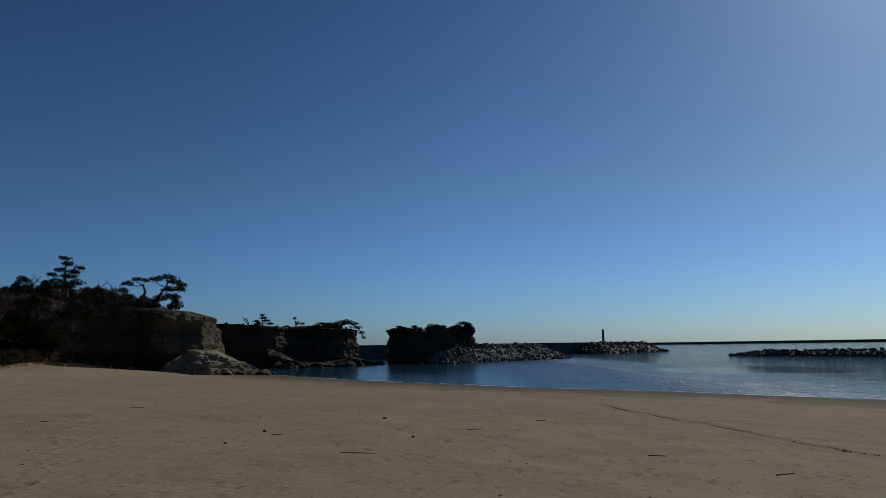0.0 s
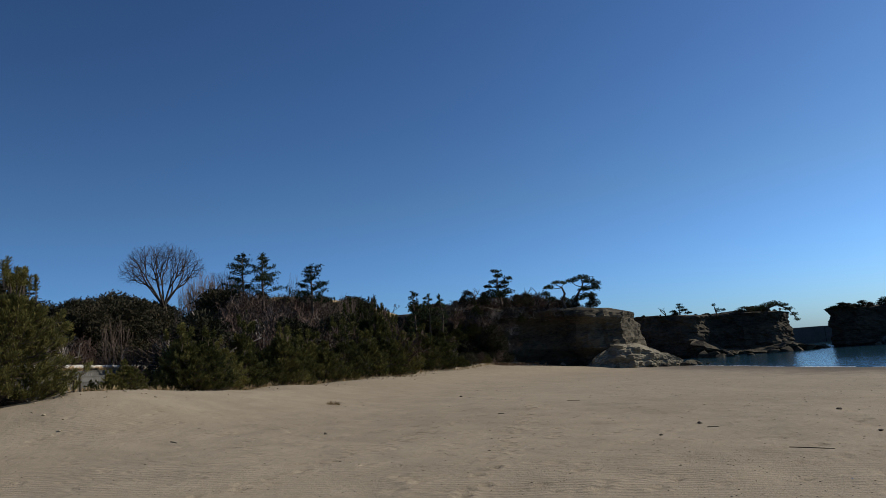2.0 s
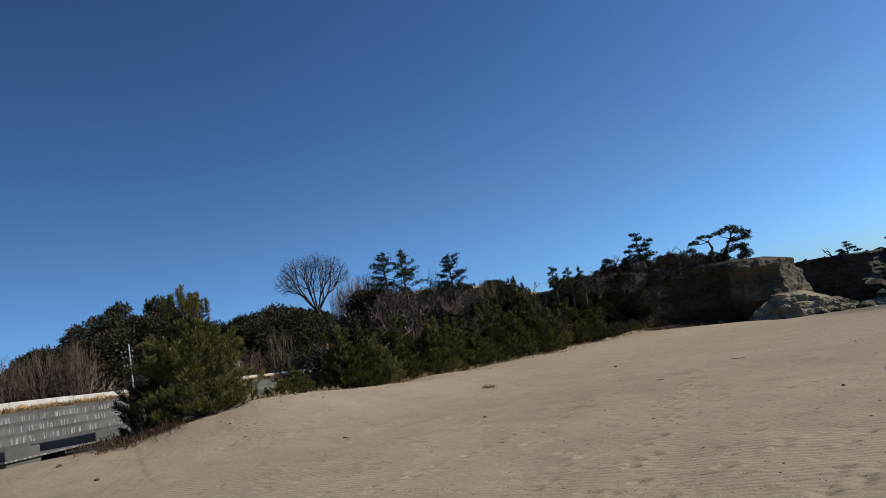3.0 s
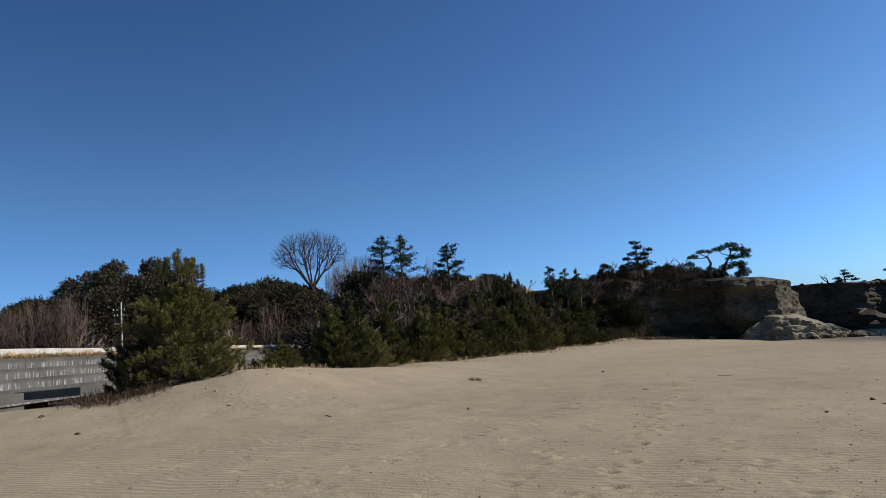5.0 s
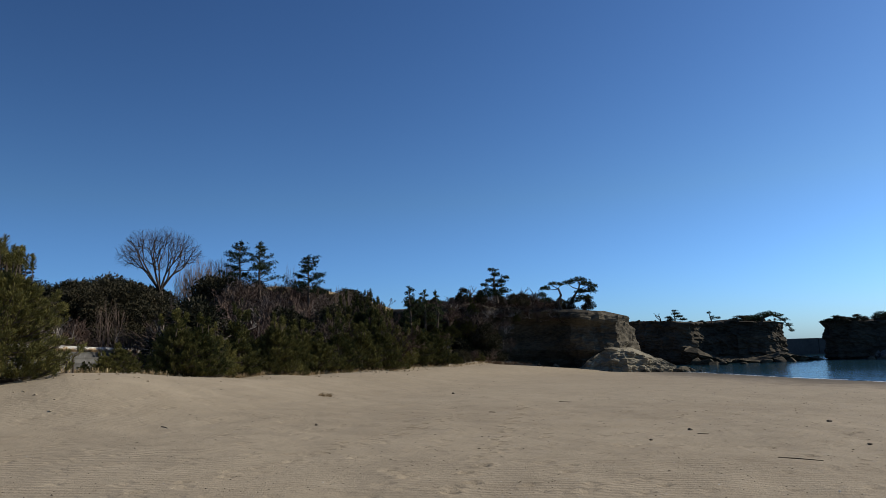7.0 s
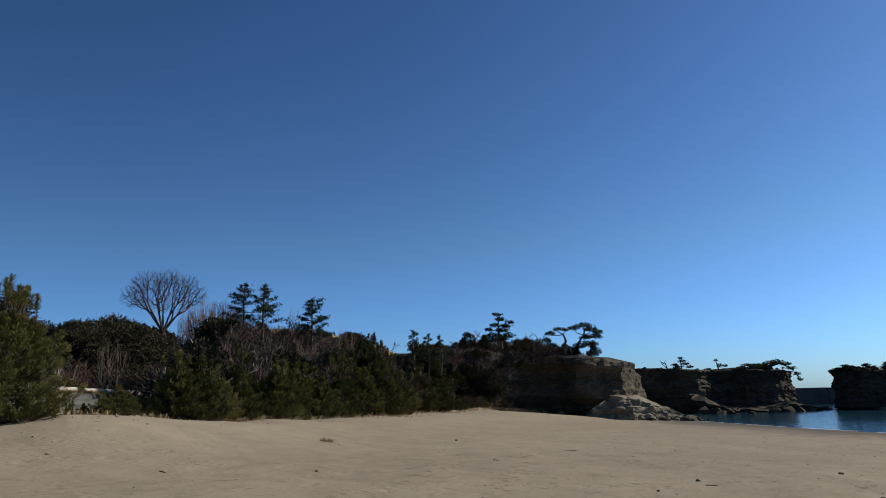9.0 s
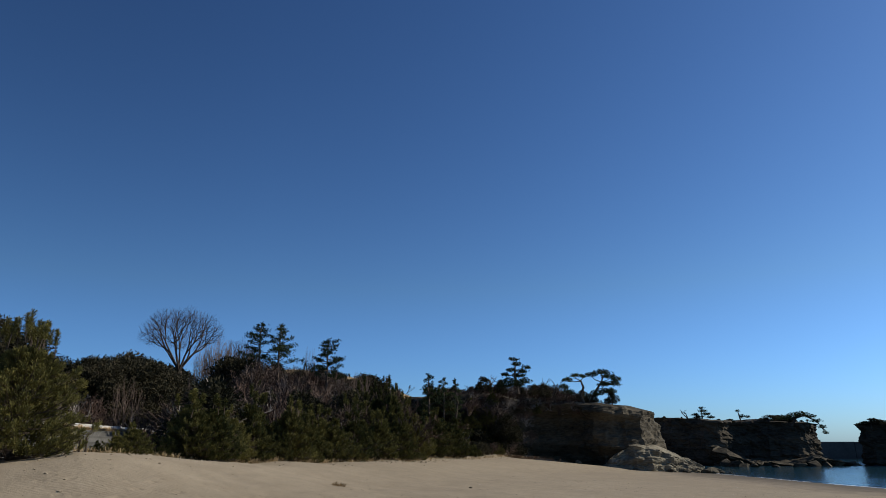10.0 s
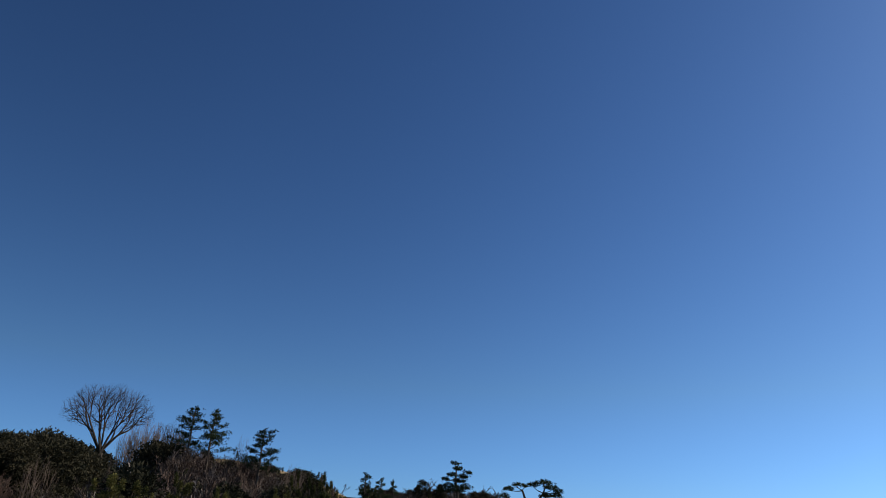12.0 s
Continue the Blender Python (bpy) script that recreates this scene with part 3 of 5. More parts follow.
wall = thing("breakwater", "long concrete breakwater with a flat top, its shade put into the dark colour", "breakwater", "sea defences", (-34, 160, 0))
seg = Vector((72 + 34, 246 - 160, 0)) / 12
seg_mesh = box_mesh("wall_block", (seg.length - 0.06, 4.0, 4.55), SHADECON, 0.06)
for k in range(12):
    p = seg * (k + 0.5)
    part("wall_block", seg_mesh, wall, "", pose(p.x, p.y, -1.0 + (0.04 if k % 3 == 1 else 0), 0, 0, math.degrees(math.atan2(seg.y, seg.x))))

bx, by, _ = bearing(-13.28, 233)
beacon = thing("harbour_beacon", "slim dark harbour beacon on the breakwater's head", "beacon", at=(bx, by, 3.55))
part("plinth", lathe("plinth", [(0.9, 0), (0.9, 0.25), (0.65, 0.32)], CONCRETE), beacon)
part("shaft", lathe("shaft", [(0.42, 0.3), (0.36, 3.7)], METAL), beacon)
part("gallery", lathe("gallery", [(0.38, 3.68), (0.55, 3.76), (0.55, 3.88), (0.3, 3.9)], METAL), beacon)
part("lantern", lathe("lantern", [(0.22, 3.88), (0.22, 4.25), (0.08, 4.45)], METAL), beacon)
px, py, _ = bearing(-11.0, 221)
post = thing("mooring_post", "thin dark post standing on the breakwater", "post", at=(px, py, 3.55))
part("shaft", lathe("shaft", [(0.09, 0), (0.07, 0.75)], METAL, 8), post)
part("cap", lathe("cap", [(0.13, 0.75), (0.13, 0.85), (0.05, 0.9)], METAL, 8), post)

far_wall = thing("distant_breakwater", "thin dark line of a distant breakwater on the horizon", "breakwater", "sea defences", (190, 930, 0))
far_mesh = box_mesh("wall_block", (99.6, 8, 4.1), REEF, 0.2)
for k in range(9):
    part("wall_block", far_mesh, far_wall, "", pose(50 + 86 * k, -50 * k, -1.1, 0, 0, -30.2))

# fallen blocks along the foot of the cliffs
fallen = [rock_mesh("boulder", 70 + k, ROCK, 0.7) for k in range(5)]
rr = random.Random(8)
for az, d, s in [(14.6, 86.5, 1.5), (15.0, 85.2, 1.1), (14.2, 88, 1.3), (13.9, 87.5, 0.8), (16.4, 83.6, 0.9), (17.6, 81.6, 0.7), (18.9, 80.6, 0.8), (20.2, 79.9, 0.6),
                 (12.9, 111, 2.0), (12.3, 110, 1.5), (11.6, 110.5, 1.2), (13.6, 113, 2.4), (10.2, 111, 1.1), (8.6, 113, 1.6), (7.6, 116, 1.9), (6.9, 118.5, 1.5), (6.3, 121, 1.8),
                 (5.9, 123, 1.2), (5.4, 125, 1.5), (5.0, 124, 1.1), (7.1, 121, 2.3), (24.6, 80.5, 0.9), (26.0, 79.5, 0.7), (13.3, 86.5, 0.5), (0.9, 120.5, 1.6), (1.8, 120.8, 1.2)]:
    x, y, _ = bearing(az, d)
    ob = new("boulder", fallen[rr.randrange(5)])
    ob.matrix_basis = pose(x, y, max(zat(x, y), -0.1) + 0.12 * s, rr.uniform(-25, 25), rr.uniform(-25, 25), rr.uniform(0, 360)) @ Matrix.Diagonal((s * 1.3, s, s, 1))
    tagged(ob, "weathered tan boulder fallen at the cliff's foot", "boulder", "fallen boulders")

# ---- stepped concrete sea wall ----
WALL_N, WALL_A = Vector((0.7413, 0.6712, 0)), Vector((-0.6712, 0.7413, 0))
WALL_TURN = math.degrees(math.atan2(WALL_A.y, WALL_A.x))
sea_wall = thing("sea_wall", "stepped grey concrete sea wall with pale drip stains and parapet", "sea wall")
block = box_mesh("step_block", (4.985, 0.80, 0.50), STAINED, 0.025)
para = box_mesh("parapet_block", (4.97, 0.42, 0.56), LICHEN, 0.03)
bench = box_mesh("bench_slab", (4.99, 1.5, 0.3), CONCRETE, 0.02)
for k in range(18):
    along = 9 + 5 * k
    for i in range(6):
        p = WALL_A * along - WALL_N * (22.75 - 0.66 * i)
        part("step_block", block, sea_wall, "", pose(p.x, p.y, 3.93 - 0.47 * i, 0, 0, WALL_TURN))
    p = WALL_A * along - WALL_N * 23.85
    part("bench_slab", bench, sea_wall, "", pose(p.x, p.y, 4.14, 0, 0, WALL_TURN))
    p = WALL_A * along - WALL_N * 24.0
    part("parapet_block", para, sea_wall, "pale parapet block", pose(p.x, p.y, 4.44 + 0.012 * (k % 3), 0, 0, WALL_TURN))

# ---- low slab over a dark hollow at the foot of the wall ----
ax, ay, _ = bearing(76.2, 32.2)
apron = thing("concrete_apron", "low grey concrete slab bridging a dark hollow at the wall foot", "slab", at=(ax, ay, zat(ax, ay)))
part("slab", box_mesh("slab", (6.4, 3.4, 0.07), STAINED, 0.015), apron, "", pose(-1.0 * WALL_A.x - WALL_N.x, -1.0 * WALL_A.y - WALL_N.y, 0.46, 0, 0, WALL_TURN))
foot = box_mesh("footing", (1.8, 3.2, 0.93), STAINED, 0.03)
part("footing", foot, apron, "", pose(-3.1 * WALL_A.x - WALL_N.x, -3.1 * WALL_A.y - WALL_N.y, -0.04, 0, 0, WALL_TURN))
part("footing", foot, apron, "", pose(2.2 * WALL_A.x - WALL_N.x, 2.2 * WALL_A.y - WALL_N.y, -0.04, 0, 0, WALL_TURN))

# ---- utility pole behind the wall ----
ux, uy, _ = bearing(71.25, 76)
up = thing("utility_pole", "pale concrete utility pole with crossarms and insulators", "utility pole", at=(ux, uy, 4.6))
part("pole", lathe("pole", [(0.085, -0.3), (0.06, 5.9), (0.04, 5.95)], POLE, 10), up)
arm = box_mesh("crossarm", (1.15, 0.06, 0.06), METAL, 0.01)
cup = lathe("insulator", [(0.03, 0), (0.05, 0.04), (0.03, 0.07), (0.045, 0.11), (0.02, 0.15)], POLE, 8)
for z, sx in ((5.1, 1.0), (4.55, 0.85), (3.7, 0.75)):
    a = part("crossarm", arm, up, "", pose(-0.2 * math.cos(radians(71)), -0.2 * math.sin(radians(71)), z, 0, 0, 60) @ Matrix.Diagonal((sx, 1, 1, 1)))
    for q in (-0.55, -0.2, 0.5):
        part("insulator", cup, a, "", pose(q, 0, 0.06))

# ---- plants ----
class Geo:
    def __init__(self):
        self.v, self.f = [], []

    def mesh(self, name, mat):
        return mesh_of(name, self.v, self.f, mat)

    def limb(self, path, r0, r1, n=4):
        """A tapered tube along a path."""
        m = len(path)
        for k, p in enumerate(path):
            d = (path[min(k + 1, m - 1)] - path[max(k - 1, 0)]).normalized()
            s = d.orthogonal().normalized()
            t = d.cross(s)
            r = r0 + (r1 - r0) * k / (m - 1)
            for i in range(n):
                a = 6.2832 * i / n
                q = p + (s * math.cos(a) + t * math.sin(a)) * r
                self.v.append((q.x, q.y, q.z))
        b = len(self.v) - m * n
        for k in range(m - 1):
            for i in range(n):
                j = (i + 1) % n
                self.f.append((b + k * n + i, b + k * n + j, b + (k + 1) * n + j, b + (k + 1) * n + i))

    def tuft(self, p, way, r, count, length, width, spread):
        """Blades from one root p round the direction way."""
        root = len(self.v)
        self.v.append((p.x, p.y, p.z))
        for _ in range(count):
            d = (way + Vector((r.gauss(0, spread), r.gauss(0, spread), r.gauss(0, spread)))).normalized()
            s = d.cross(Vector((r.gauss(0, 1), r.gauss(0, 1), r.gauss(0, 1)))).normalized() * width * 0.5
            q = p + d * length * r.uniform(0.65, 1.1)
            b = len(self.v)
            self.v += [tuple(q + s), tuple(q - s)]
            self.f.append((root, b, b + 1))

    def leaf(self, p, way, r, size):
        """One pointed leaf spray."""
        d = (way + Vector((r.gauss(0, 0.7), r.gauss(0, 0.7), r.gauss(0, 0.7)))).normalized()
        s = d.orthogonal().normalized()
        s.rotate(Matrix.Rotation(r.uniform(0, 6.28), 3, d))
        b = len(self.v)
        self.v += [tuple(p + s * size * 0.36), tuple(p + d * size * 1.1), tuple(p - s * size * 0.36)]
        self.f.append((b, b + 1, b + 2))


def rnd(r):
    return Vector((r.gauss(0, 1), r.gauss(0, 1), r.gauss(0, 1)))


def young_pine(height, radius, seed, boughs, blades, length, width, leaders=5, mat=None, sprigs=6, shape=0.62):
    """Trunk and crown meshes of a bushy young pine: whorls of rising boughs, each a plume of bottlebrush shoots."""
    r = random.Random(seed)
    wood, green = Geo(), Geo()
    top = Vector((r.uniform(-0.1, 0.1), r.uniform(-0.1, 0.1), height * 0.9))
    wood.limb([Vector((0, 0, -0.25)), Vector((0.04, 0, height * 0.4)), top], 0.02 * height + 0.01, 0.015, 6)

    def brush(p, way, size, stages=3):
        wood.limb([p - way * size * 0.3, p + way * size * 0.8], 0.006, 0.004, 3)
        for j in range(stages):  # needles in stages up one shoot
            green.tuft(p + way * size * 0.8 * j / stages, way, r, blades, size * 0.5, width, 0.42)

    for k in range(boughs):
        t = ((k + r.random()) / boughs) ** 1.2
        a = k * 2.4 + r.uniform(-0.5, 0.5)
        w = radius * (1 - t) ** shape * r.uniform(0.62, 1.12) * min(1, 0.8 + t) * (1 - 0.5 * float(smoothstep(0.6, 1.0, t))) + 0.1
        base = Vector((0.03, 0, height * (0.02 + 0.72 * t)))
        out = Vector((math.cos(a), math.sin(a), 0))
        side = Vector((-out.y, out.x, 0))
        rise = r.uniform(-0.04, 0.18) + 0.5 * t
        mid = base + out * w * 0.55 + Vector((0, 0, w * (rise * 0.35 - 0.05)))
        tip = base + out * w + Vector((0, 0, w * rise))
        wood.limb([base, mid, tip], 0.012 + 0.007 * height * (1 - t), 0.008, 4)
        brush(tip, (out * 0.5 + Vector((0, 0, 0.9))).normalized(), length * 1.15)
        for _ in range(sprigs):  # side sprigs on the outer half
            q = r.uniform(0.28, 1.0)
            p = base.lerp(mid, q / 0.55) if q < 0.55 else mid.lerp(tip, (q - 0.55) / 0.45)
            reach = w * r.uniform(0.10, 0.30) * (1.25 - q * 0.5)
            e = p + side * reach * r.choice((-1, 1)) + out * reach * r.uniform(0.1, 0.8) + Vector((0, 0, reach * r.uniform(0.0, 0.6)))
            e.z = max(e.z, 0.08)
            wood.limb([p, e], 0.008, 0.005, 3)
            for c in range(3):
                f = p.lerp(e, 0.45 + 0.28 * c) + rnd(r) * 0.03
                f.z = max(f.z, 0.05)
                brush(f, (out * r.uniform(0.25, 0.8) + (e - p).normalized() * 0.35 + Vector((0, 0, 0.8)) + rnd(r) * 0.15).normalized(), length * r.uniform(0.75, 1.1))
    for k in range(leaders):  # thick upright candles above the crown
        a = r.uniform(0, 6.2832)
        q = Vector((math.cos(a), math.sin(a), 0)) * radius * r.uniform(0.10, 0.50) * (k > 0)
        q.z = height * (r.uniform(0.88, 0.95) - 0.16 * q.xy.length / radius)
        h = height * (r.uniform(0.10, 0.15) if k else 0.16)
        lean = Vector((r.uniform(-0.16, 0.16), r.uniform(-0.16, 0.16), 1))
        wood.limb([q - lean * 0.3, q + lean * h * 0.9], 0.02, 0.012, 4)
        for z in range(12):
            green.tuft(q + lean * h * (z / 12), lean.normalized(), r, blades + 9, length * 0.46, width * 1.15, 0.75)
    return wood.mesh("trunk", BARK), green.mesh("crown", mat or NEEDLE)


def cloud_pine(path, pads, seed, density=115, mat=None):
    """An old wind-shaped pine: a bent trunk and flat pads of needles, each on its limb. pads: (x, y, z, radius, thickness)."""
    r = random.Random(seed)
    wood, green = Geo(), Geo()
    pts = [Vector(p) for p in path]
    wood.limb(pts, 0.17, 0.06, 6)
    for x, y, z, rad, thick in pads:
        c = Vector((x, y, z))
        root = min(pts, key=lambda p: (p - c).length + max(0, p.z - c.z) * 2)
        wood.limb([root, root.lerp(c, 0.5) + Vector((r.uniform(-0.15, 0.15), r.uniform(-0.15, 0.15), -0.08)), c - Vector((0, 0, thick * 0.4))], 0.07, 0.025, 4)
        for _ in range(5):
            e = c + Vector((r.uniform(-1, 1) * rad * 0.8, r.uniform(-1, 1) * rad * 0.8, 0))
            wood.limb([c - Vector((0, 0, thick * 0.4)), e], 0.025, 0.01, 3)
        for _ in range(int(density * rad * rad + 14)):
            d = rnd(r).normalized() * r.uniform(0.3, 1.2) ** 0.7
            lump = 0.8 + 0.35 * noise.noise(Vector((x, y, z)) * 3 + d * 2)
            p = c + Vector((d.x * rad * lump, d.y * rad * lump, d.z * thick * (1.0 if d.z > 0 else 0.55)))
            green.tuft(p, Vector((d.x * 0.6, d.y * 0.6, 0.75)).normalized(), r, 9, 0.22, 0.040, 0.6)
    return wood.mesh("trunk", BARK), green.mesh("crown", mat or NEEDLE_DARK)


def layered_pine(height, radius, seed, layers, bare=0.3):
    """An upright pine: ragged rising limbs in loose storeys, feathered with needles towards their ends."""
    r = random.Random(seed)
    wood, green = Geo(), Geo()
    lean = r.uniform(-0.3, 0.3)
    path = [Vector(p) for p in ((0, 0, -0.5), (lean * 0.5, 0, height * 0.35), (lean + 0.1, r.uniform(-0.1, 0.1), height * 0.6), (lean * 0.5, 0, height * 0.8), (0, 0, height * 0.97))]
    wood.limb(path, 0.16, 0.03, 6)
    count = layers * 4
    for k in range(count):
        t = (k + r.random()) / count
        z = height * (bare + (0.95 - bare) * t)
        base = Vector((float(np.interp(z, [p.z for p in path], [p.x for p in path])), 0, z))
        a, w = k * 2.4 + r.uniform(-0.6, 0.6), radius * (1.0 - 0.72 * t ** 1.6) * r.uniform(0.35, 1.25)
        out = Vector((math.cos(a), math.sin(a), 0))
        tip = base + out * w + Vector((0, 0, w * r.uniform(0.05, 0.55)))
        mid = base.lerp(tip, 0.5) + Vector((0, 0, -0.08 * w))
        wood.limb([base, mid, tip], 0.045, 0.012, 4)
        for _ in range(int(8 + 26 * w)):
            q = r.uniform(0.5, 1.08)
            wide = 0.05 + 0.13 * w
            p = mid.lerp(tip, (q - 0.5) * 2) if q > 0.5 else base.lerp(mid, q * 2)
            p = p + Vector((r.gauss(0, wide), r.gauss(0, wide), r.gauss(0, 0.07) + 0.05))
            green.tuft(p, (out * 0.35 + Vector((0, 0, 0.8))).normalized(), r, 8, 0.20, 0.036, 0.6)
    for k in range(14):
        green.tuft(path[-1] + Vector((r.gauss(0, 0.09), r.gauss(0, 0.09), r.uniform(-0.4, 0.12))), Vector((0, 0, 1)), r, 8, 0.2, 0.036, 0.5)
    return wood.mesh("trunk", BARK), green.mesh("crown", NEEDLE_DARK)


def round_tree(height, radius, seed, clumps, low=0.34):
    """A dark evergreen broadleaf tree: lumpy dome of leaf sprays on a forked trunk."""
    r = random.Random(seed)
    wood, green = Geo(), Geo()
    fork = Vector((r.uniform(-0.2, 0.2), r.uniform(-0.2, 0.2), height * low * 0.85))
    wood.limb([Vector((0, 0, -0.5)), fork], 0.045 * height, 0.03 * height, 6)
    lumps = []
    for k in range(21):
        a, t = r.uniform(0, 6.28), r.uniform(0.0, 1)
        w = radius * math.sqrt(max(0.05, 1 - t * t)) * 0.68
        c = Vector((math.cos(a) * w, math.sin(a) * w, height * (low + (0.86 - low) * t)))
        s = radius * r.uniform(0.2, 0.42)
        lumps.append((c, s))
        wood.limb([fork, fork.lerp(c, 0.5) + rnd(r) * 0.15, c], 0.014 * height, 0.02, 4)
    for k in range(clumps):
        c, s = lumps[k % 21]
        d = rnd(r).normalized()
        p = c + Vector((d.x, d.y, d.z * 0.8)) * s * r.uniform(0.55, 1.08)
        for _ in range(3):
            green.leaf(p + rnd(r) * 0.12, (d + Vector((0, 0, 0.3))).normalized(), r, r.uniform(0.15, 0.27) * (0.75 + height / 24))
    return wood.mesh("trunk", BARK), green.mesh("crown", LEAF)


def bare_tree(height, seed, depth=6, spread=0.5, r0=None, first=0.3, mat=None, forks=(2, 3), thin=0.7):
    """A leafless tree or shrub of forking limbs. Returns trunk and twig meshes."""
    r = random.Random(seed)
    wood, twigs = Geo(), Geo()

    def grow(p, d, length, rad, k):
        if k == 0:  # the last twig is a plain sliver
            twigs.tuft(p, d, r, 2, length, 0.025, 0.25)
            return
        q = p + d * length * 0.5 + rnd(r) * length * 0.05
        e = p + d * length + rnd(r) * length * 0.06
        (wood if k >= depth - 2 else twigs).limb([p, q, e] if k > 2 else [p, e], rad, rad * 0.68, 5 if k >= depth - 1 else 3)
        for _ in range(r.randint(*forks)):
            n = (d + rnd(r) * spread + Vector((0, 0, 0.12))).normalized()
            grow(e if r.random() < 0.7 else q, n, length * r.uniform(0.62, 0.86), max(rad * thin, 0.011), k - 1)

    for _ in range(1 if first > 0.2 else 6):
        grow(Vector((r.uniform(-0.1, 0.1), r.uniform(-0.1, 0.1), -0.3)), (Vector((0, 0, 1)) + rnd(r) * (0.05 if first > 0.2 else 0.35)).normalized(),
             height * first, r0 or height * 0.022, depth)
    return wood.mesh("trunk", mat or BARK), twigs.mesh("branchwork", mat or TWIG)


def fan_tree(height, width, seed, tips, crown=0.42, r1=0.012, fork=0.0):
    """A leafless tree whose limbs fan out from a low fork to a dome of fine twigs."""
    r = random.Random(seed)
    wood, twigs = Geo(), Geo()
    ends = []
    for _ in range(tips):
        d = rnd(r).normalized()
        d.z = abs(d.z) ** 0.8 if r.random() < 0.88 else -0.25 * abs(d.z)
        k = r.uniform(0.3, 1.0) ** 0.5 * (1 + 0.12 * noise.noise(d * 2.5 + Vector((seed, 0, 0))))
        ends.append(Vector((d.x * width * k, d.y * width * k, height * (crown + (1 - crown) * d.z * k))))

    def grow(p, pts, come):
        n = len(pts)
        rad = r1 * n ** 0.46
        if n == 1:
            m = p.lerp(pts[0], 0.5) + come * 0.1 + rnd(r) * 0.05
            twigs.limb([p, m, pts[0]], r1, r1 * 0.6, 3)
            return
        c = sum(pts, Vector()) / n
        q = p.lerp(c, 0.36) + rnd(r) * 0.035 * (c - p).length
        m = p.lerp(q, 0.5) + come * (q - p).length * 0.12
        (wood if n > tips / 14 else twigs).limb([p, m, q], rad, rad * 0.86, 5 if n > tips / 14 else 3)
        axis = rnd(r)
        axis -= axis.project((c - p).normalized()) * 0.8
        if n > 12:  # split across the widest spread of two tries
            other = rnd(r)
            spread = [sum(abs((e - c).dot(a.normalized())) for e in pts) for a in (axis, other)]
            axis = other if spread[1] > spread[0] else axis
        pts = sorted(pts, key=lambda e: e.dot(axis))
        cut = max(1, int(n * r.uniform(0.35, 0.65)))
        way = (q - p).normalized()
        grow(q, pts[:cut], way)
        grow(q, pts[cut:], way)

    start = Vector((0.0, 0.0, -0.3 + fork * height))
    if fork:
        rad = r1 * tips ** 0.46
        wood.limb([Vector((0.2, 0.1, -0.3)), Vector((0.12, 0, start.z * 0.5)), start], rad * 1.25, rad, 8)
    limbs = {}  # main limbs leave one fork, spread like a fan
    for e in ends:
        limbs.setdefault("mid" if e.xy.length < 0.34 * width else int((math.atan2(e.y, e.x) + math.pi) * 1.11), []).append(e)
    for bunch in limbs.values():
        grow(start, bunch, (sum(bunch, Vector()) / len(bunch) - start).normalized())
    return wood.mesh("trunk", BARK), twigs.mesh("branchwork", TWIG)


def plant(name, meshes, names, label, category, group="", at=(0, 0, 0)):
    t = thing(name, label, category, group, at)
    for me, nm in zip(meshes, names):
        ob = part(nm, me, t)
        if nm in ("branchwork", "crown"):
            tagged(ob, kind="stuff")
    return t


TC, TT = ("trunk", "crown"), ("trunk", "branchwork")
rp = random.Random(21)


def put(proto, x, y, scale=1.0, z=None, wide=1.0):
    """Stands a copy of a plant on the ground, turned by chance."""
    z = zat(x, y) if z is None else z
    m = pose(x, y, z, rp.uniform(-3, 3), rp.uniform(-3, 3), rp.uniform(0, 360))
    ob = copy_thing(proto, m)
    ob.matrix_basis = m @ Matrix.Diagonal((scale * wide, scale * wide, scale, 1))
    return ob


# the pine that stands alone on the dune
fx, fy, _ = bearing(67.0, 24.5)
plant("young_pine", young_pine(4.15, 2.15, 5, 104, 11, 0.31, 0.020, 18, None, 8, 0.50), TC, "bushy young green pine with upright candles on the dune", "pine tree", "young pines", (fx, fy, zat(fx, fy) - 0.05))
fx, fy, _ = bearing(70.3, 24.0)
plant("young_pine", young_pine(1.9, 1.15, 6, 30, 10, 0.28, 0.020, 0, BROWNEEDLE, 6), TC, "low half-withered brown pine bush beside the bigger pine", "pine tree", "young pines", (fx, fy, zat(fx, fy) - 0.05))

# prototypes, used at their first place and then copied
hx, hy, _ = bearing(54.9, 30.5)
YOUNG = [plant("young_pine", young_pine(2.3, 1.35, 31, 50, 10, 0.31, 0.024, 4, None, 4, 0.85), TC, "bushy young pine at the edge of the sand", "pine tree", "young pines", (hx, hy, zat(hx, hy)))]
hx, hy, _ = bearing(53.6, 31)
YOUNG.append(plant("young_pine", young_pine(2.6, 1.3, 32, 52, 10, 0.32, 0.024, 5, None, 4, 0.9), TC, "bushy young pine at the edge of the sand", "pine tree", "young pines", (hx, hy, zat(hx, hy))))
hx, hy, _ = bearing(47.8, 38)
YOUNG.append(plant("young_pine", young_pine(3.1, 1.5, 33, 60, 10, 0.34, 0.024, 4, None, 4, 0.8), TC, "tall bushy young pine at the edge of the sand", "pine tree", "young pines", (hx, hy, zat(hx, hy))))


def edge_d(az):
    """How far off the edge of the thicket lies in that direction."""
    return float(np.interp(az, [28, 33, 34.5, 39, 46, 51, 57, 63], [80, 64, 60.5, 49, 39, 33.5, 28.5, 25]))


for az, h in ((61.6, 0.5), (60.3, 0.9), (59.3, 1.25), (58.3, 0.55), (57.3, 0.6), (56.6, 0.7)):
    x, y, _ = bearing(az, edge_d(az) + 0.8)
    put(YOUNG[rp.randrange(2)], x, y, h / 2.4, wide=1.15)
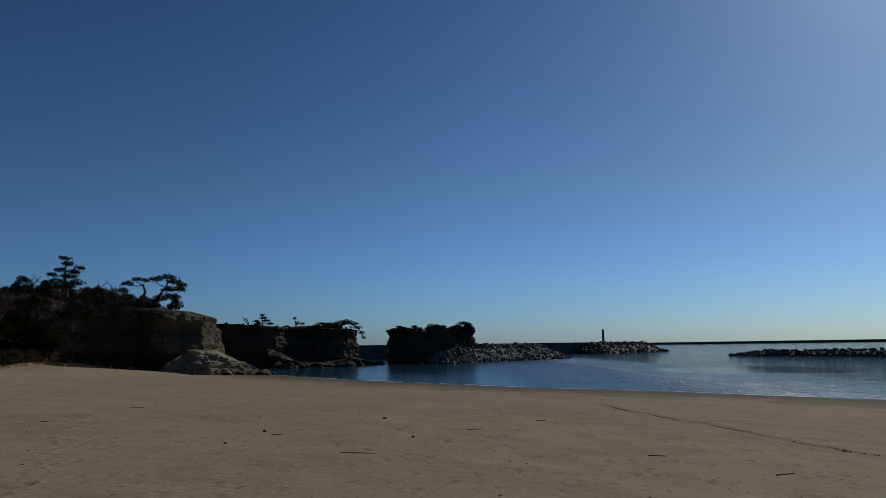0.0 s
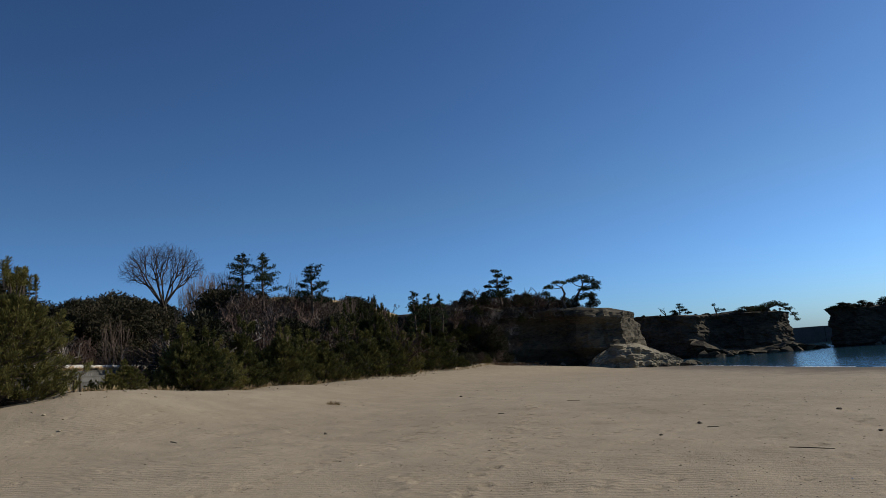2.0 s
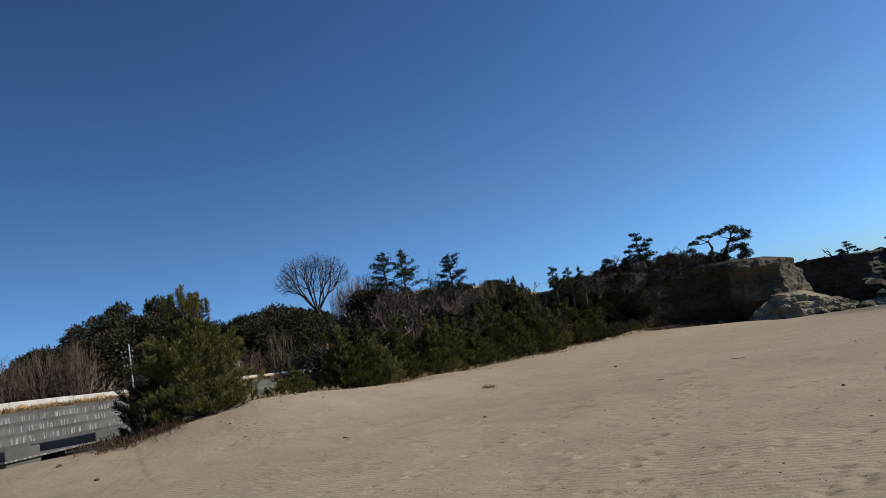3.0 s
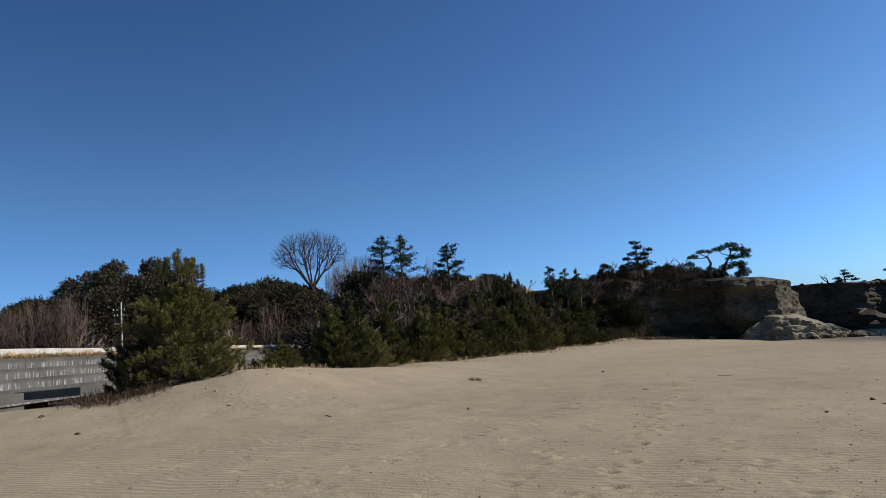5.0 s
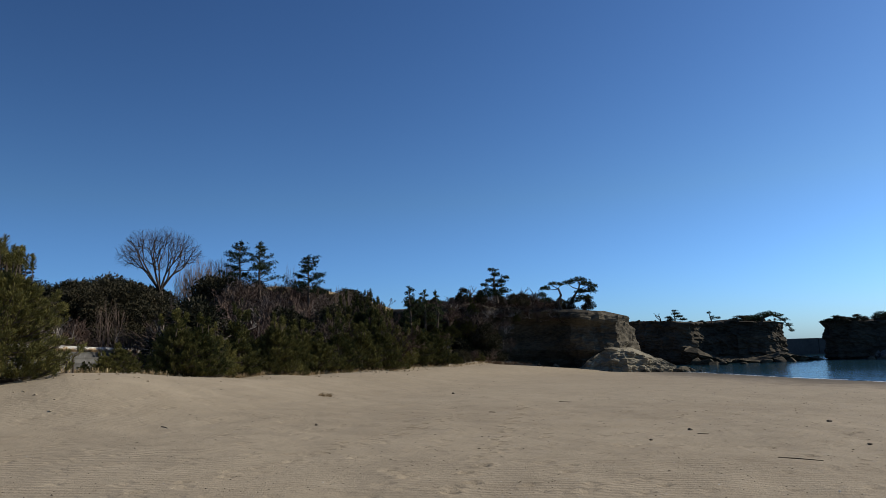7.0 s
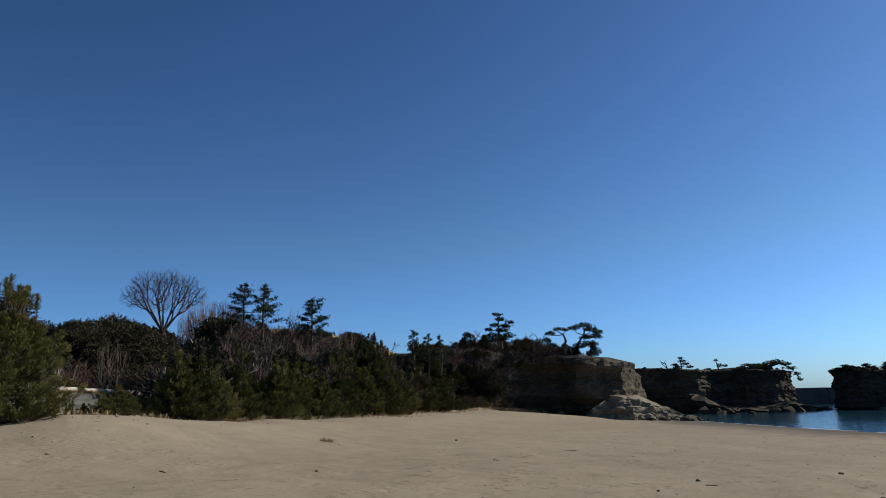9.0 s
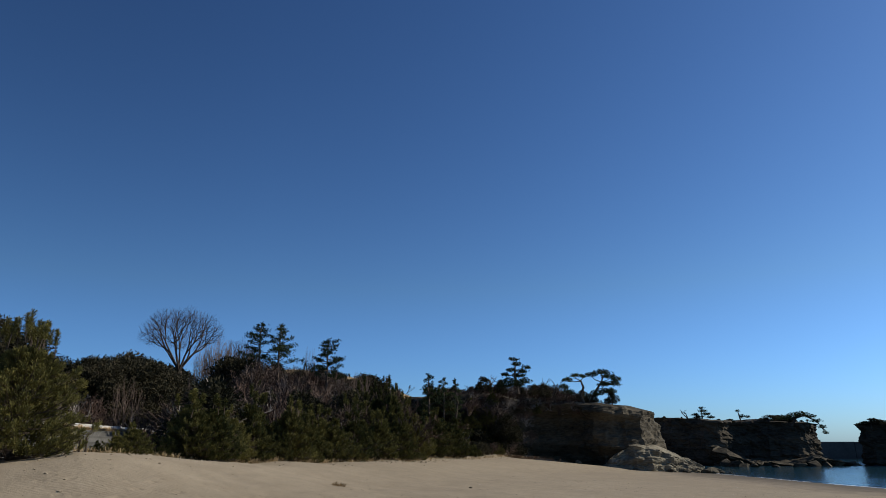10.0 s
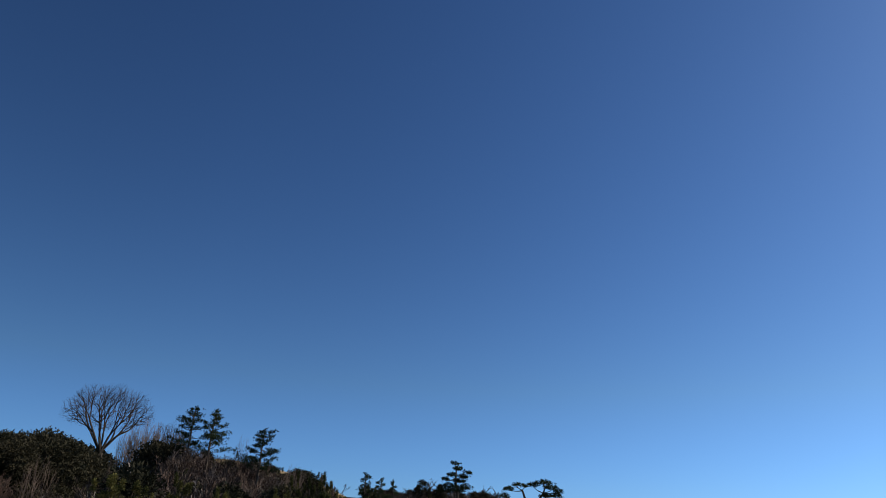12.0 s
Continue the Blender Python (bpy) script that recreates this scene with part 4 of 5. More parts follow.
# the pines that stand out along the foot of the thicket
for az, back, h, k in ((55.2, 1.6, 2.9, 1), (53.7, 1.2, 2.2, 0), (52.2, 1.5, 2.5, 2), (50.6, 2.2, 2.3, 0), (48.0, 2.0, 3.0, 2), (46.3, 3.0, 2.7, 1), (44.2, 2.0, 2.6, 0),
                       (42.6, 2.5, 3.2, 2), (40.8, 2.0, 3.1, 1), (39.2, 2.2, 3.5, 2), (37.6, 2.4, 3.3, 1), (36.0, 2.6, 3.8, 2), (34.8, 2.4, 3.4, 0)):
    x, y, _ = bearing(az, edge_d(az) + back)
    put(YOUNG[k], x, y, h / (2.4, 2.7, 3.2)[k], wide=1.12)
for row, (lo, hi, stride) in enumerate(((34.6, 55.2, 1.3), (35, 54.8, 1.6), (35.5, 54.4, 1.9))):
    az = lo
    while az < hi:
        d = edge_d(az) + (0.7, 3.8, 6.6)[row] + rp.uniform(-0.4, 0.4)
        h = float(np.interp(az, [34, 40, 44, 47, 49, 52, 57], [3.4, 2.6, 2.3, 2.9, 2.7, 2.0, 1.9])) * rp.uniform(0.7, 1.1) * (0.38, 0.95, 1.15)[row]
        x, y, _ = bearing(az, d)
        put(YOUNG[rp.randrange(3)], x, y, h / 2.65, wide=rp.uniform(0.95, 1.25))
        az += stride * rp.uniform(0.7, 1.3)

# the thicket on the hill and the wood behind the wall
SKYLINE = ([34, 36.5, 38.2, 39.4, 40.6, 43, 46, 50, 52, 55, 56.5, 58, 60.6, 61.8, 63, 64.5, 66.5, 68.5, 70.2, 72.5, 74, 76.6, 79, 84, 92],
           [3.9, 4.2, 3.9, 5.3, 5.5, 5.8, 6.2, 6.6, 7.3, 7.3, 7.4, 7.3, 7.4, 6.5, 6.1, 6.6, 7.2, 8.3, 8.8, 8.2, 7.6, 6.3, 5.0, 4.4, 4])
hx, hy, _ = bearing(60.5, 88)
ROUND = [plant("evergreen_tree", round_tree(8.0, 3.4, 41, 3000, 0.22), TC, "dense dark evergreen tree in the wood", "tree", "wood", (hx, hy, zat(hx, hy)))]
hx, hy, _ = bearing(70.2, 92)
ROUND.append(plant("evergreen_tree", round_tree(12.0, 4.6, 42, 4200, 0.22), TC, "tall dense dark evergreen tree above the sea wall", "tree", "wood", (hx, hy, zat(hx, hy))))
hx, hy, _ = bearing(43, 58)
ROUND.append(plant("evergreen_shrub", round_tree(4.5, 2.3, 43, 1800, 0.12), TC, "dark evergreen shrub in the hillside thicket", "shrub", "thicket", (hx, hy, zat(hx, hy))))
hx, hy, _ = bearing(51, 52)
BRUSH = [plant("bare_shrub", bare_tree(3.6, 51, 5, 0.46, 0.04, 0.19, RUSTTWIG, (2, 3), 0.74), TT, "leafless grey-brown shrub in the hillside thicket", "shrub", "thicket", (hx, hy, zat(hx, hy)))]
hx, hy, _ = bearing(49, 56)
BRUSH.append(plant("bare_shrub", bare_tree(4.2, 52, 5, 0.34, 0.043, 0.19, TWIG, (2, 3), 0.76), TT, "leafless grey-brown shrub in the hillside thicket", "shrub", "thicket", (hx, hy, zat(hx, hy))))
hx, hy, _ = bearing(47, 50)
BRUSH.append(plant("bare_shrub", bare_tree(3.6, 53, 5, 0.55, 0.045, 0.19, PALETWIG, (1, 3), 0.74), TT, "leafless pale weathered shrub in the hillside thicket", "shrub", "thicket", (hx, hy, zat(hx, hy))))
NATURAL = {t: max(v.co.z for c in t.children for v in c.data.vertices) for t in ROUND + BRUSH + YOUNG}


def fill(az, d, kinds, rise):
    """Stands one plant there, no taller than the wood's outline."""
    x, y, _ = bearing(az, d)
    ground = zat(x, y)
    proto = kinds[rp.randrange(len(kinds))]
    h = 3.2 + d * math.tan(radians(float(np.interp(az, *SKYLINE)) * rise)) - ground
    s = min(h / NATURAL[proto], 2.3 if proto in BRUSH else 1.35)
    if s > 0.3:
        put(proto, x, y, s, ground - 0.1, wide=min(1.25, 1.0 / max(s, 0.6)) if s < 1 else 1.0)


for k in range(140):
    az = rp.uniform(36, 55)
    back = rp.random()
    d = edge_d(az) + 6 + back * 28
    kinds = ([BRUSH[0], BRUSH[1], BRUSH[0], BRUSH[2]] if rp.random() < 0.7 else [ROUND[2], YOUNG[2], YOUNG[1]]) if az > 43.5 else [ROUND[2], YOUNG[2], YOUNG[1], YOUNG[2], BRUSH[0]]
    fill(az, d, kinds, (rp.uniform(0.8, 1.02) if back > 0.5 else rp.uniform(0.45, 0.75)) if kinds[0] in BRUSH else rp.uniform(0.45, 0.85))
for k in range(62):
    az = 56 + 37 * (k + rp.random()) / 62
    fill(az, max(rp.uniform(84, 100), 27 / (0.7413 * math.sin(radians(az)) - 0.6712 * math.cos(radians(az)))), [ROUND[1]] if 65 < az < 74.5 else [ROUND[0]], rp.uniform(0.88, 1.07))
for k in range(34):
    az = 57 + 35 * (k + rp.random()) / 34
    fill(az, rp.uniform(74, 82) if az < 69 or az > 73.5 else 84, [ROUND[0], BRUSH[0], BRUSH[1], BRUSH[0], BRUSH[2]], rp.uniform(0.5, 0.9))

for k in range(15):  # low scrub where the dune runs out against the cliff
    az = 30.6 + 4.2 * (k + rp.random()) / 15
    x, y, _ = bearing(az, edge_d(az) + rp.uniform(1.5, 5))
    proto = (YOUNG[0], BRUSH[0], ROUND[2])[rp.randrange(3)]
    put(proto, x, y, rp.uniform(1.1, 1.9) * (0.6 + 0.1 * (az - 30.6)) / NATURAL[proto], wide=1.3)

for k in range(44):  # the top of the thicket
    az = 39.2 + 17 * (k + rp.random()) / 44
    fill(az, rp.uniform(70, 80), [BRUSH[0], BRUSH[1], BRUSH[1], ROUND[2]] if az > 43.5 else [ROUND[2], YOUNG[2], BRUSH[0]], rp.uniform(0.93, 1.04))

# the large bare tree and the smaller ones beside it
def bare(az, d, top_el, seed, width, tips, label, crown=0.45, fork=0.0):
    x, y, _ = bearing(az, d)
    g = zat(x, y) - 0.2
    h = 3.2 + d * math.tan(radians(top_el)) - g
    if fork:  # both given in metres below the top
        crown, fork = 1 - crown / h, 1 - fork / h
    plant("bare_tree", fan_tree(h, width, seed, tips, crown, 0.0105 if fork else 0.012, fork), TT, label, "tree", "bare trees", (x, y, g))


bare(56.6, 101, 10.65, 61, 6.0, 2600, "large leafless tree with a fan-shaped crown", 5.0, 8.8)
bare(53.6, 78, 8.5, 62, 2.2, 1000, "slender leafless grey tree behind the thicket")
bare(52.2, 80, 8.5, 63, 2.4, 1000, "slender leafless grey tree behind the thicket")
bare(54.6, 77, 7.9, 68, 1.9, 700, "slender leafless grey tree behind the thicket")
bare(51.2, 77, 7.7, 69, 2.0, 700, "slender leafless grey tree behind the thicket")
bare(78.8, 76, 6.0, 64, 2.3, 320, "leafless grey tree above the sea wall")
bare(76.0, 77, 5.4, 65, 2.0, 260, "leafless grey tree above the sea wall")
bare(80.8, 76, 5.6, 66, 2.2, 300, "leafless grey tree above the sea wall")
for az, el, seed in ((74.6, 6.7, 101), (75.4, 6.3, 102), (77.3, 6.5, 103), (79.7, 6.2, 104), (81.9, 6.0, 105)):
    bare(az, 74.5, el, seed, 2.4, 380, "leafless grey tree above the sea wall", 0.4)
bare(60.0, 82, 5.2, 70, 2.4, 300, "leafless grey tree above the sea wall", 0.3)
bare(46.5, 70, 8.2, 67, 0.9, 40, "thin dead grey tree with crooked limbs", 0.6)
bare(42.3, 66, 6.1, 90, 1.6, 200, "slender leafless grey tree behind the thicket")


def stand(name, meshes, label, az, d, z, size=1.0, group="cliff pines"):
    x, y, _ = bearing(az, d)
    t = plant(name, meshes, TC, label, "pine tree", group, (x, y, z))
    t.matrix_basis = pose(x, y, z, 0, 0, az) @ Matrix.Diagonal((size, size, size, 1))
    return t


# upright pines over the thicket
for az, d, el, w, seed, layers in ((50.55, 68, 9.75, 1.7, 71, 6), (48.9, 68, 9.65, 1.75, 72, 6), (45.0, 64, 8.6, 1.9, 73, 7), (36.6, 60, 5.75, 1.2, 75, 5),
                                   (35.3, 72, 5.35, 0.9, 76, 4), (34.4, 72, 5.3, 0.6, 77, 4)):
    x, y, _ = bearing(az, d)
    g = zat(x, y)
    h = 3.2 + d * math.tan(radians(el)) - g
    stand("pine_tree", layered_pine(h, w, seed, layers, 0.48 if az > 44 else 0.35), "upright dark pine with layered foliage over the thicket", az, d, g)

for az, d, el in ((39.75, 56, 5.7), (40.6, 57, 5.2), (38.9, 57, 4.4), (42.0, 60, 5.6)):
    x, y, _ = bearing(az, d)
    put(YOUNG[2], x, y, (3.2 + d * math.tan(radians(el)) - zat(x, y)) / NATURAL[YOUNG[2]], wide=0.7)

# wind-shaped pines on the rims; x runs to the viewer's right, y away
stand("pine_tree", cloud_pine([(0.2, 0, -0.6), (0.1, 0, 0.5), (-0.1, 0, 1.4), (0, 0, 2.6)],
      [(-1.1, 0, 1.3, 0.5, 0.2), (-0.5, 0.2, 1.75, 0.55, 0.22), (0.6, -0.1, 1.6, 0.7, 0.24), (1.1, 0, 2.0, 0.5, 0.18), (0.1, 0, 2.35, 0.65, 0.25), (-0.2, 0, 2.85, 0.5, 0.2), (0.3, 0.3, 1.2, 0.8, 0.2), (-0.7, 0, 0.7, 0.8, 0.3), (0.8, 0, 0.6, 0.9, 0.32), (0, -0.2, 0.3, 1.1, 0.35), (-1.3, 0, 0.2, 0.9, 0.3)], 81),
      "dark wind-shaped pine on the headland", 29.3, 79, 9.4, 1.12)
stand("pine_tree", cloud_pine([(-1.1, 0, -0.8), (-0.7, 0, 0.2), (-0.2, 0, 1.0), (0.3, 0, 1.7), (0.5, 0, 2.3)],
      [(-0.6, 0, 2.3, 0.6, 0.22), (0.3, 0, 2.55, 0.8, 0.28), (1.1, 0.1, 2.15, 0.8, 0.3), (1.5, 0, 1.45, 0.7, 0.25), (0.5, -0.2, 1.4, 0.7, 0.22), (0.8, 0.1, 0.8, 0.9, 0.25), (-0.2, 0, 0.6, 0.7, 0.25), (1.6, 0, 1.85, 0.5, 0.2)], 82),
      "dark cloud-shaped pine on the rim of the headland", 22.6, 86, 8.3, 1.3)
stand("pine_tree", cloud_pine([(0.9, 0, -0.7), (0.6, 0, 0.2), (0.9, 0, 0.9), (0.7, 0, 1.5), (0.2, 0, 1.8)],
      [(0.2, 0, 1.95, 0.5, 0.18), (-0.5, 0, 1.55, 0.55, 0.2), (-0.9, 0, 0.9, 0.5, 0.25), (-0.5, 0.1, 0.4, 0.7, 0.3), (0.9, 0, 1.85, 0.35, 0.14)], 83),
      "dark leaning pine with a bare crooked trunk", 24.6, 84.5, 8.6, 1.3)
stand("pine_tree", cloud_pine([(0, 0, -0.6), (0.1, 0, 0.7), (0, 0, 1.7)],
      [(-0.9, 0, 0.9, 0.7, 0.2), (0.8, 0, 1.0, 0.8, 0.2), (0.2, 0, 1.5, 0.8, 0.25), (0.1, 0, 2.0, 0.45, 0.2), (1.5, 0, 0.5, 0.7, 0.2)], 84), "small dark spreading pine on the far cliff", 14.95, 123, 6.9)
stand("pine_tree", cloud_pine([(0, 0, -0.6), (-0.3, 0, 0.8), (-0.5, 0, 1.8)],
      [(-0.5, 0, 1.9, 0.35, 0.25), (0.0, 0, 1.0, 0.5, 0.3), (0.9, 0, 0.9, 0.5, 0.2)], 85), "small crooked dark pine on the far cliff", 12.1, 128, 6.6)
stand("pine_tree", cloud_pine([(-1.2, 0, -0.4), (-0.6, 0, 0.6), (0.4, 0, 0.9), (1.6, 0, 0.2), (2.3, 0, -0.8)],
      [(-0.9, 0, 0.8, 1.0, 0.4), (0.1, 0, 1.0, 0.9, 0.35), (1.0, 0, 0.7, 0.7, 0.25), (1.7, 0, 0.1, 0.6, 0.25), (2.2, 0, -0.6, 0.5, 0.25), (2.5, 0, -1.3, 0.35, 0.3), (-1.9, 0, 0.5, 0.9, 0.4)], 86),
      "dark pine hanging over the end of the cliff", 8.1, 124, 6.4, 1.25)
stand("pine_tree", cloud_pine([(0, 0, -0.5), (0.1, 0, 0.6)], [(0, 0, 0.7, 1.2, 0.55), (-0.7, 0, 0.35, 0.8, 0.4), (0.8, 0, 0.4, 0.8, 0.4)], 87), "low rounded dark pine on the islet", 0.9, 127, 6.0)
stand("pine_tree", cloud_pine([(0, 0, -0.5), (0.1, 0, 0.6)], [(0.2, 0, 0.8, 0.6, 0.2), (-0.8, 0, 0.35, 0.6, 0.2), (1.1, 0, 0.4, 0.7, 0.25), (-1.5, 0, 0.1, 0.5, 0.2)], 88), "low straggling dark pine on the islet", 3.8, 127, 5.9)

# shrubs along the rims and down the face of the near headland
for k in range(130):  # russet brush over the headland's crown
    az, back = rp.uniform(23.4, 36.5), rp.random()
    d = float(np.interp(az, [23.4, 28, 31, 36.5], [86.5, 85.5, 84, 83])) + 9 * back
    x, y, _ = bearing(az, d)
    g = near_top(x, y) + 0.1 + 0.6 * back
    proto = (BRUSH[0], BRUSH[1], BRUSH[0], ROUND[2], BRUSH[0], BRUSH[2])[rp.randrange(6)]
    h = 3.2 + d * math.tan(radians(float(np.interp(az, [23.4, 25, 27, 30, 32, 36.5], [3.6, 4.1, 4.65, 4.75, 4.6, 4.3])) * rp.uniform(0.93, 1.08))) - g
    put(proto, x, y, max(0.7, h) / NATURAL[proto], g - 0.1, wide=1.6)
for az, d, z, s in [(a, 79.5 + rp.uniform(-1, 3), None, rp.uniform(0.22, 0.42)) for a in np.arange(21.6, 36.5, 0.45)]:
    x, y, _ = bearing(az, d + 3.0 + (3 if az < 25 else 0))
    put((ROUND[2], BRUSH[0], BRUSH[1])[rp.randrange(3)], x, y, s, near_top(x, y) + 0.25)
for az, d, z, s in ((30.6, 80, 6.0, 0.75), (29.6, 80, 4.2, 0.7), (31.8, 79, 5.0, 0.8), (30.2, 79.5, 2.2, 0.65), (32.5, 78, 2.4, 0.8), (31.2, 78.5, 1.4, 0.7), (28.6, 81, 6.0, 0.5), (33.4, 76, 1.8, 0.9),
                    (33.9, 75.5, 3.0, 0.9), (29.0, 80.6, 2.0, 0.5), (27.6, 82, 6.6, 0.4), (34.6, 75, 1.9, 1.0), (35.4, 74, 2.0, 1.0), (34.9, 78, 4.6, 0.9), (33.0, 79, 6.2, 0.8), (30.0, 80.5, 7.2, 0.7), (31.3, 80, 7.4, 0.7)):
    x, y, _ = bearing(az, d)
    put((BRUSH[0], BRUSH[2], YOUNG[1])[rp.randrange(3)], x, y, s, z)
for az in np.arange(23.2, 36.4, 0.3):  # hanging over the edge
    x, y, _ = bearing(az, float(np.interp(az, [24.2, 26.5, 28.5, 31, 34.5], [84, 84, 83, 81.5, 80.5])) + rp.uniform(-0.6, 0.6))
    put((BRUSH[2], BRUSH[0], BRUSH[1])[rp.randrange(3)], x, y, rp.uniform(0.4, 0.8), near_top(x, y) - rp.uniform(0.5, 1.5), wide=1.5)
for k in range(34):  # scrub and small pines that climb the inland end of the face
    az = rp.uniform(29.6, 37.0)
    x, y, _ = bearing(az, float(np.interp(az, [29.6, 31, 34.5, 37], [81.5, 80, 78, 76])) - rp.uniform(0, 3))
    proto = (ROUND[2], YOUNG[2], BRUSH[0], ROUND[2], BRUSH[1], YOUNG[1])[rp.randrange(6)]
    put(proto, x, y, rp.uniform(2.0, 3.6) / NATURAL[proto], rp.uniform(0.6, 6.0) * min(1, (az - 27.5) / 5) + 0.6, wide=1.35)
for k in range(26):  # brush fallen down the face
    az = rp.uniform(28.2, 34.5)
    x, y, _ = bearing(az, float(np.interp(az, [28.5, 31, 34.5], [82.2, 80.6, 79.4])) - rp.uniform(0, 2.2))
    put((BRUSH[0], BRUSH[1], BRUSH[2], BRUSH[2])[rp.randrange(4)], x, y, rp.uniform(0.4, 0.75), rp.uniform(1.2, 6.5))
for az in np.arange(8.0, 17.8, 0.28):
    x, y, _ = bearing(az + rp.uniform(-0.3, 0.3), 126.5 + rp.uniform(-1, 3) - (4 if az > 14 else 0))
    put((ROUND[2], BRUSH[0], ROUND[2], BRUSH[1])[rp.randrange(4)], x, y, rp.uniform(0.08, 0.34), 6.5 + (0.4 if az > 15.5 else 0), wide=rp.uniform(1.2, 2.6))
for az in np.arange(-2.3, 4.3, 0.36):
    x, y, _ = bearing(az + rp.uniform(-0.2, 0.2), 127 + rp.uniform(-1, 3))
    put(ROUND[2], x, y, rp.uniform(0.08, 0.30) + (0.1 if az < -1 else 0), 5.9, wide=rp.uniform(1.3, 2.6))

# dead crooked trees on the rim
for az, d, el, seed in ((26.0, 84, 5.2, 91), (27.3, 84, 5.3, 92), (31.6, 82, 5.6, 93), (16.0, 124, 2.6, 94), (25.3, 84, 4.9, 95)):
    x, y, _ = bearing(az, d)
    g = 6.8 if d > 100 else near_top(x, y) + 0.2
    h = 3.2 + d * math.tan(radians(el)) - g
    meshes = bare_tree(h, seed, 4, 0.62, 0.07, 0.3, BARK, (1, 3), 0.72)
    k = h / max(max(v.co.z for v in me.vertices) for me in meshes)
    for me in meshes:
        me.transform(Matrix.Diagonal((k * 1.3, k * 1.3, k, 1)))
    plant("dead_tree", meshes, TT, "small dead crooked tree on the cliff's rim", "tree", "dead trees", (x, y, g))

# ---- small things on the sand ----
def grass(name, places, seed, mat, blades, length, label, width=0.02):
    r = random.Random(seed)
    g = Geo()
    for x, y, z, s in places:
        g.tuft(Vector((x, y, z)), Vector((r.uniform(-0.4, 0.4), r.uniform(-0.4, 0.4), 1)).normalized(), r, blades, length * s, width, 0.55)
    tagged(new(name, g.mesh(name, mat)), label, "dry grass", kind="stuff")


rs = random.Random(77)
spots = []
for _ in range(900):  # along the foot of the thicket
    az = rs.uniform(27.5, 63)
    x, y, _ = bearing(az, edge_d(az) + rs.gauss(0.6, 0.5))
    spots.append((x, y, zat(x, y) - 0.02, rs.uniform(0.3, 0.8)))
grass("dry_grass_edge", spots, 1, STRAW, 8, 0.42, "thin dry straw-coloured grass along the thicket's foot")
spots = []
for _ in range(4200):  # on the bench below the parapet and behind it
    p = WALL_A * rs.uniform(8, 82) - WALL_N * (rs.uniform(23.1, 23.75) if rs.random() < 0.7 else rs.uniform(24.5, 26.0))
    spots.append((p.x, p.y, 4.43 if WALL_N.dot(p) > -24.2 else 4.5, rs.uniform(0.5, 1.0)))
grass("dry_grass_bench", spots, 2, STRAW, 9, 0.36, "dry straw-coloured grass on the sea wall's top bench", 0.03)
spots = []
for _ in range(260):  # round the lone pine
    az, d = rs.gauss(71.3, 1.7), rs.gauss(23.2, 0.7)
    x, y, _ = bearing(az, d)
    spots.append((x, y, zat(x, y) - 0.02, rs.uniform(0.4, 1.0)))
for _ in range(260):
    az, d = rs.gauss(29.5, 1.4), rs.gauss(74.5, 0.8)
    x, y, _ = bearing(az, d)
    spots.append((x, y, zat(x, y) - 0.02, rs.uniform(0.5, 1.1)))
for _ in range(260):
    p = WALL_A * rs.uniform(40, 72) - WALL_N * rs.uniform(24.6, 26.5)
    spots.append((p.x, p.y, 4.5, rs.uniform(1.2, 3.2)))
grass("russet_weeds", spots, 3, RUSSET, 9, 0.4, "russet dead weeds at the foot of the pine")

tx, ty, _ = bearing(43.7, 26.5)
g = Geo()
for _ in range(46):
    a, d = rs.uniform(0, 6.28), abs(rs.gauss(0, 0.11))
    x, y = tx + math.cos(a) * d * 1.6, ty + math.sin(a) * d
    g.tuft(Vector((x, y, zat(x, y) - 0.02)), Vector((math.cos(a) * 0.8, math.sin(a) * 0.8, 0.5)).normalized(), rs, 8, 0.17, 0.009, 0.6)
tagged(new("grass_tuft", g.mesh("grass_tuft", STRAW)), "low brown tuft of dead grass on the sand", "grass tuft")


def hugging(path, r0, r1, mat, name, n=6, lift=0.0):
    g = Geo()
    g.limb([Vector((x, y, zat(x, y) + r0 * 0.6 + lift)) for x, y in path], r0, r1, n)
    return g.mesh(name, mat)


sx, sy, _ = bearing(7.0, 12.4)
tagged(new("driftwood_stick", hugging([(sx - 0.31, sy - 0.12), (sx - 0.08, sy + 0.02), (sx + 0.1, sy + 0.02), (sx + 0.31, sy - 0.02)], 0.011, 0.005, BARK, "driftwood_stick")), "thin dark bent stick lying on the sand", "stick", "driftwood")
for az, d, ln in ((-2.5, 17, 0.35), (-17, 13, 0.3), (-26, 11.5, 0.35), (-29, 9.6, 0.28), (13.6, 16, 0.22), (30, 21, 0.25), (-8, 20, 0.3), (56, 17, 0.3), (24, 26, 0.5)):
    sx, sy, _ = bearing(az, d)
    a = rs.uniform(-0.5, 0.5)
    tagged(new("driftwood_stick", hugging([(sx - ln / 2, sy - a * ln / 2), (sx, sy + 0.02), (sx + ln / 2, sy + a * ln / 2)], 0.012, 0.006, BARK, "driftwood_stick")), "short dark stick lying on the sand", "stick", "driftwood")
wx, wy, _ = bearing(74.9, 24.5)
plank = new("pale_plank", box_mesh("pale_plank", (1.1, 0.16, 0.05), DEADWOOD, 0.008))
plank.matrix_basis = pose(wx, wy, zat(wx, wy) + 0.05, 0, 2, 76)
tagged(plank, "bleached pale plank lying on the sand", "plank", "driftwood")
stake = lathe("stake", [(0.035, -0.2), (0.03, 0.42), (0.012, 0.46)], BARK, 7)
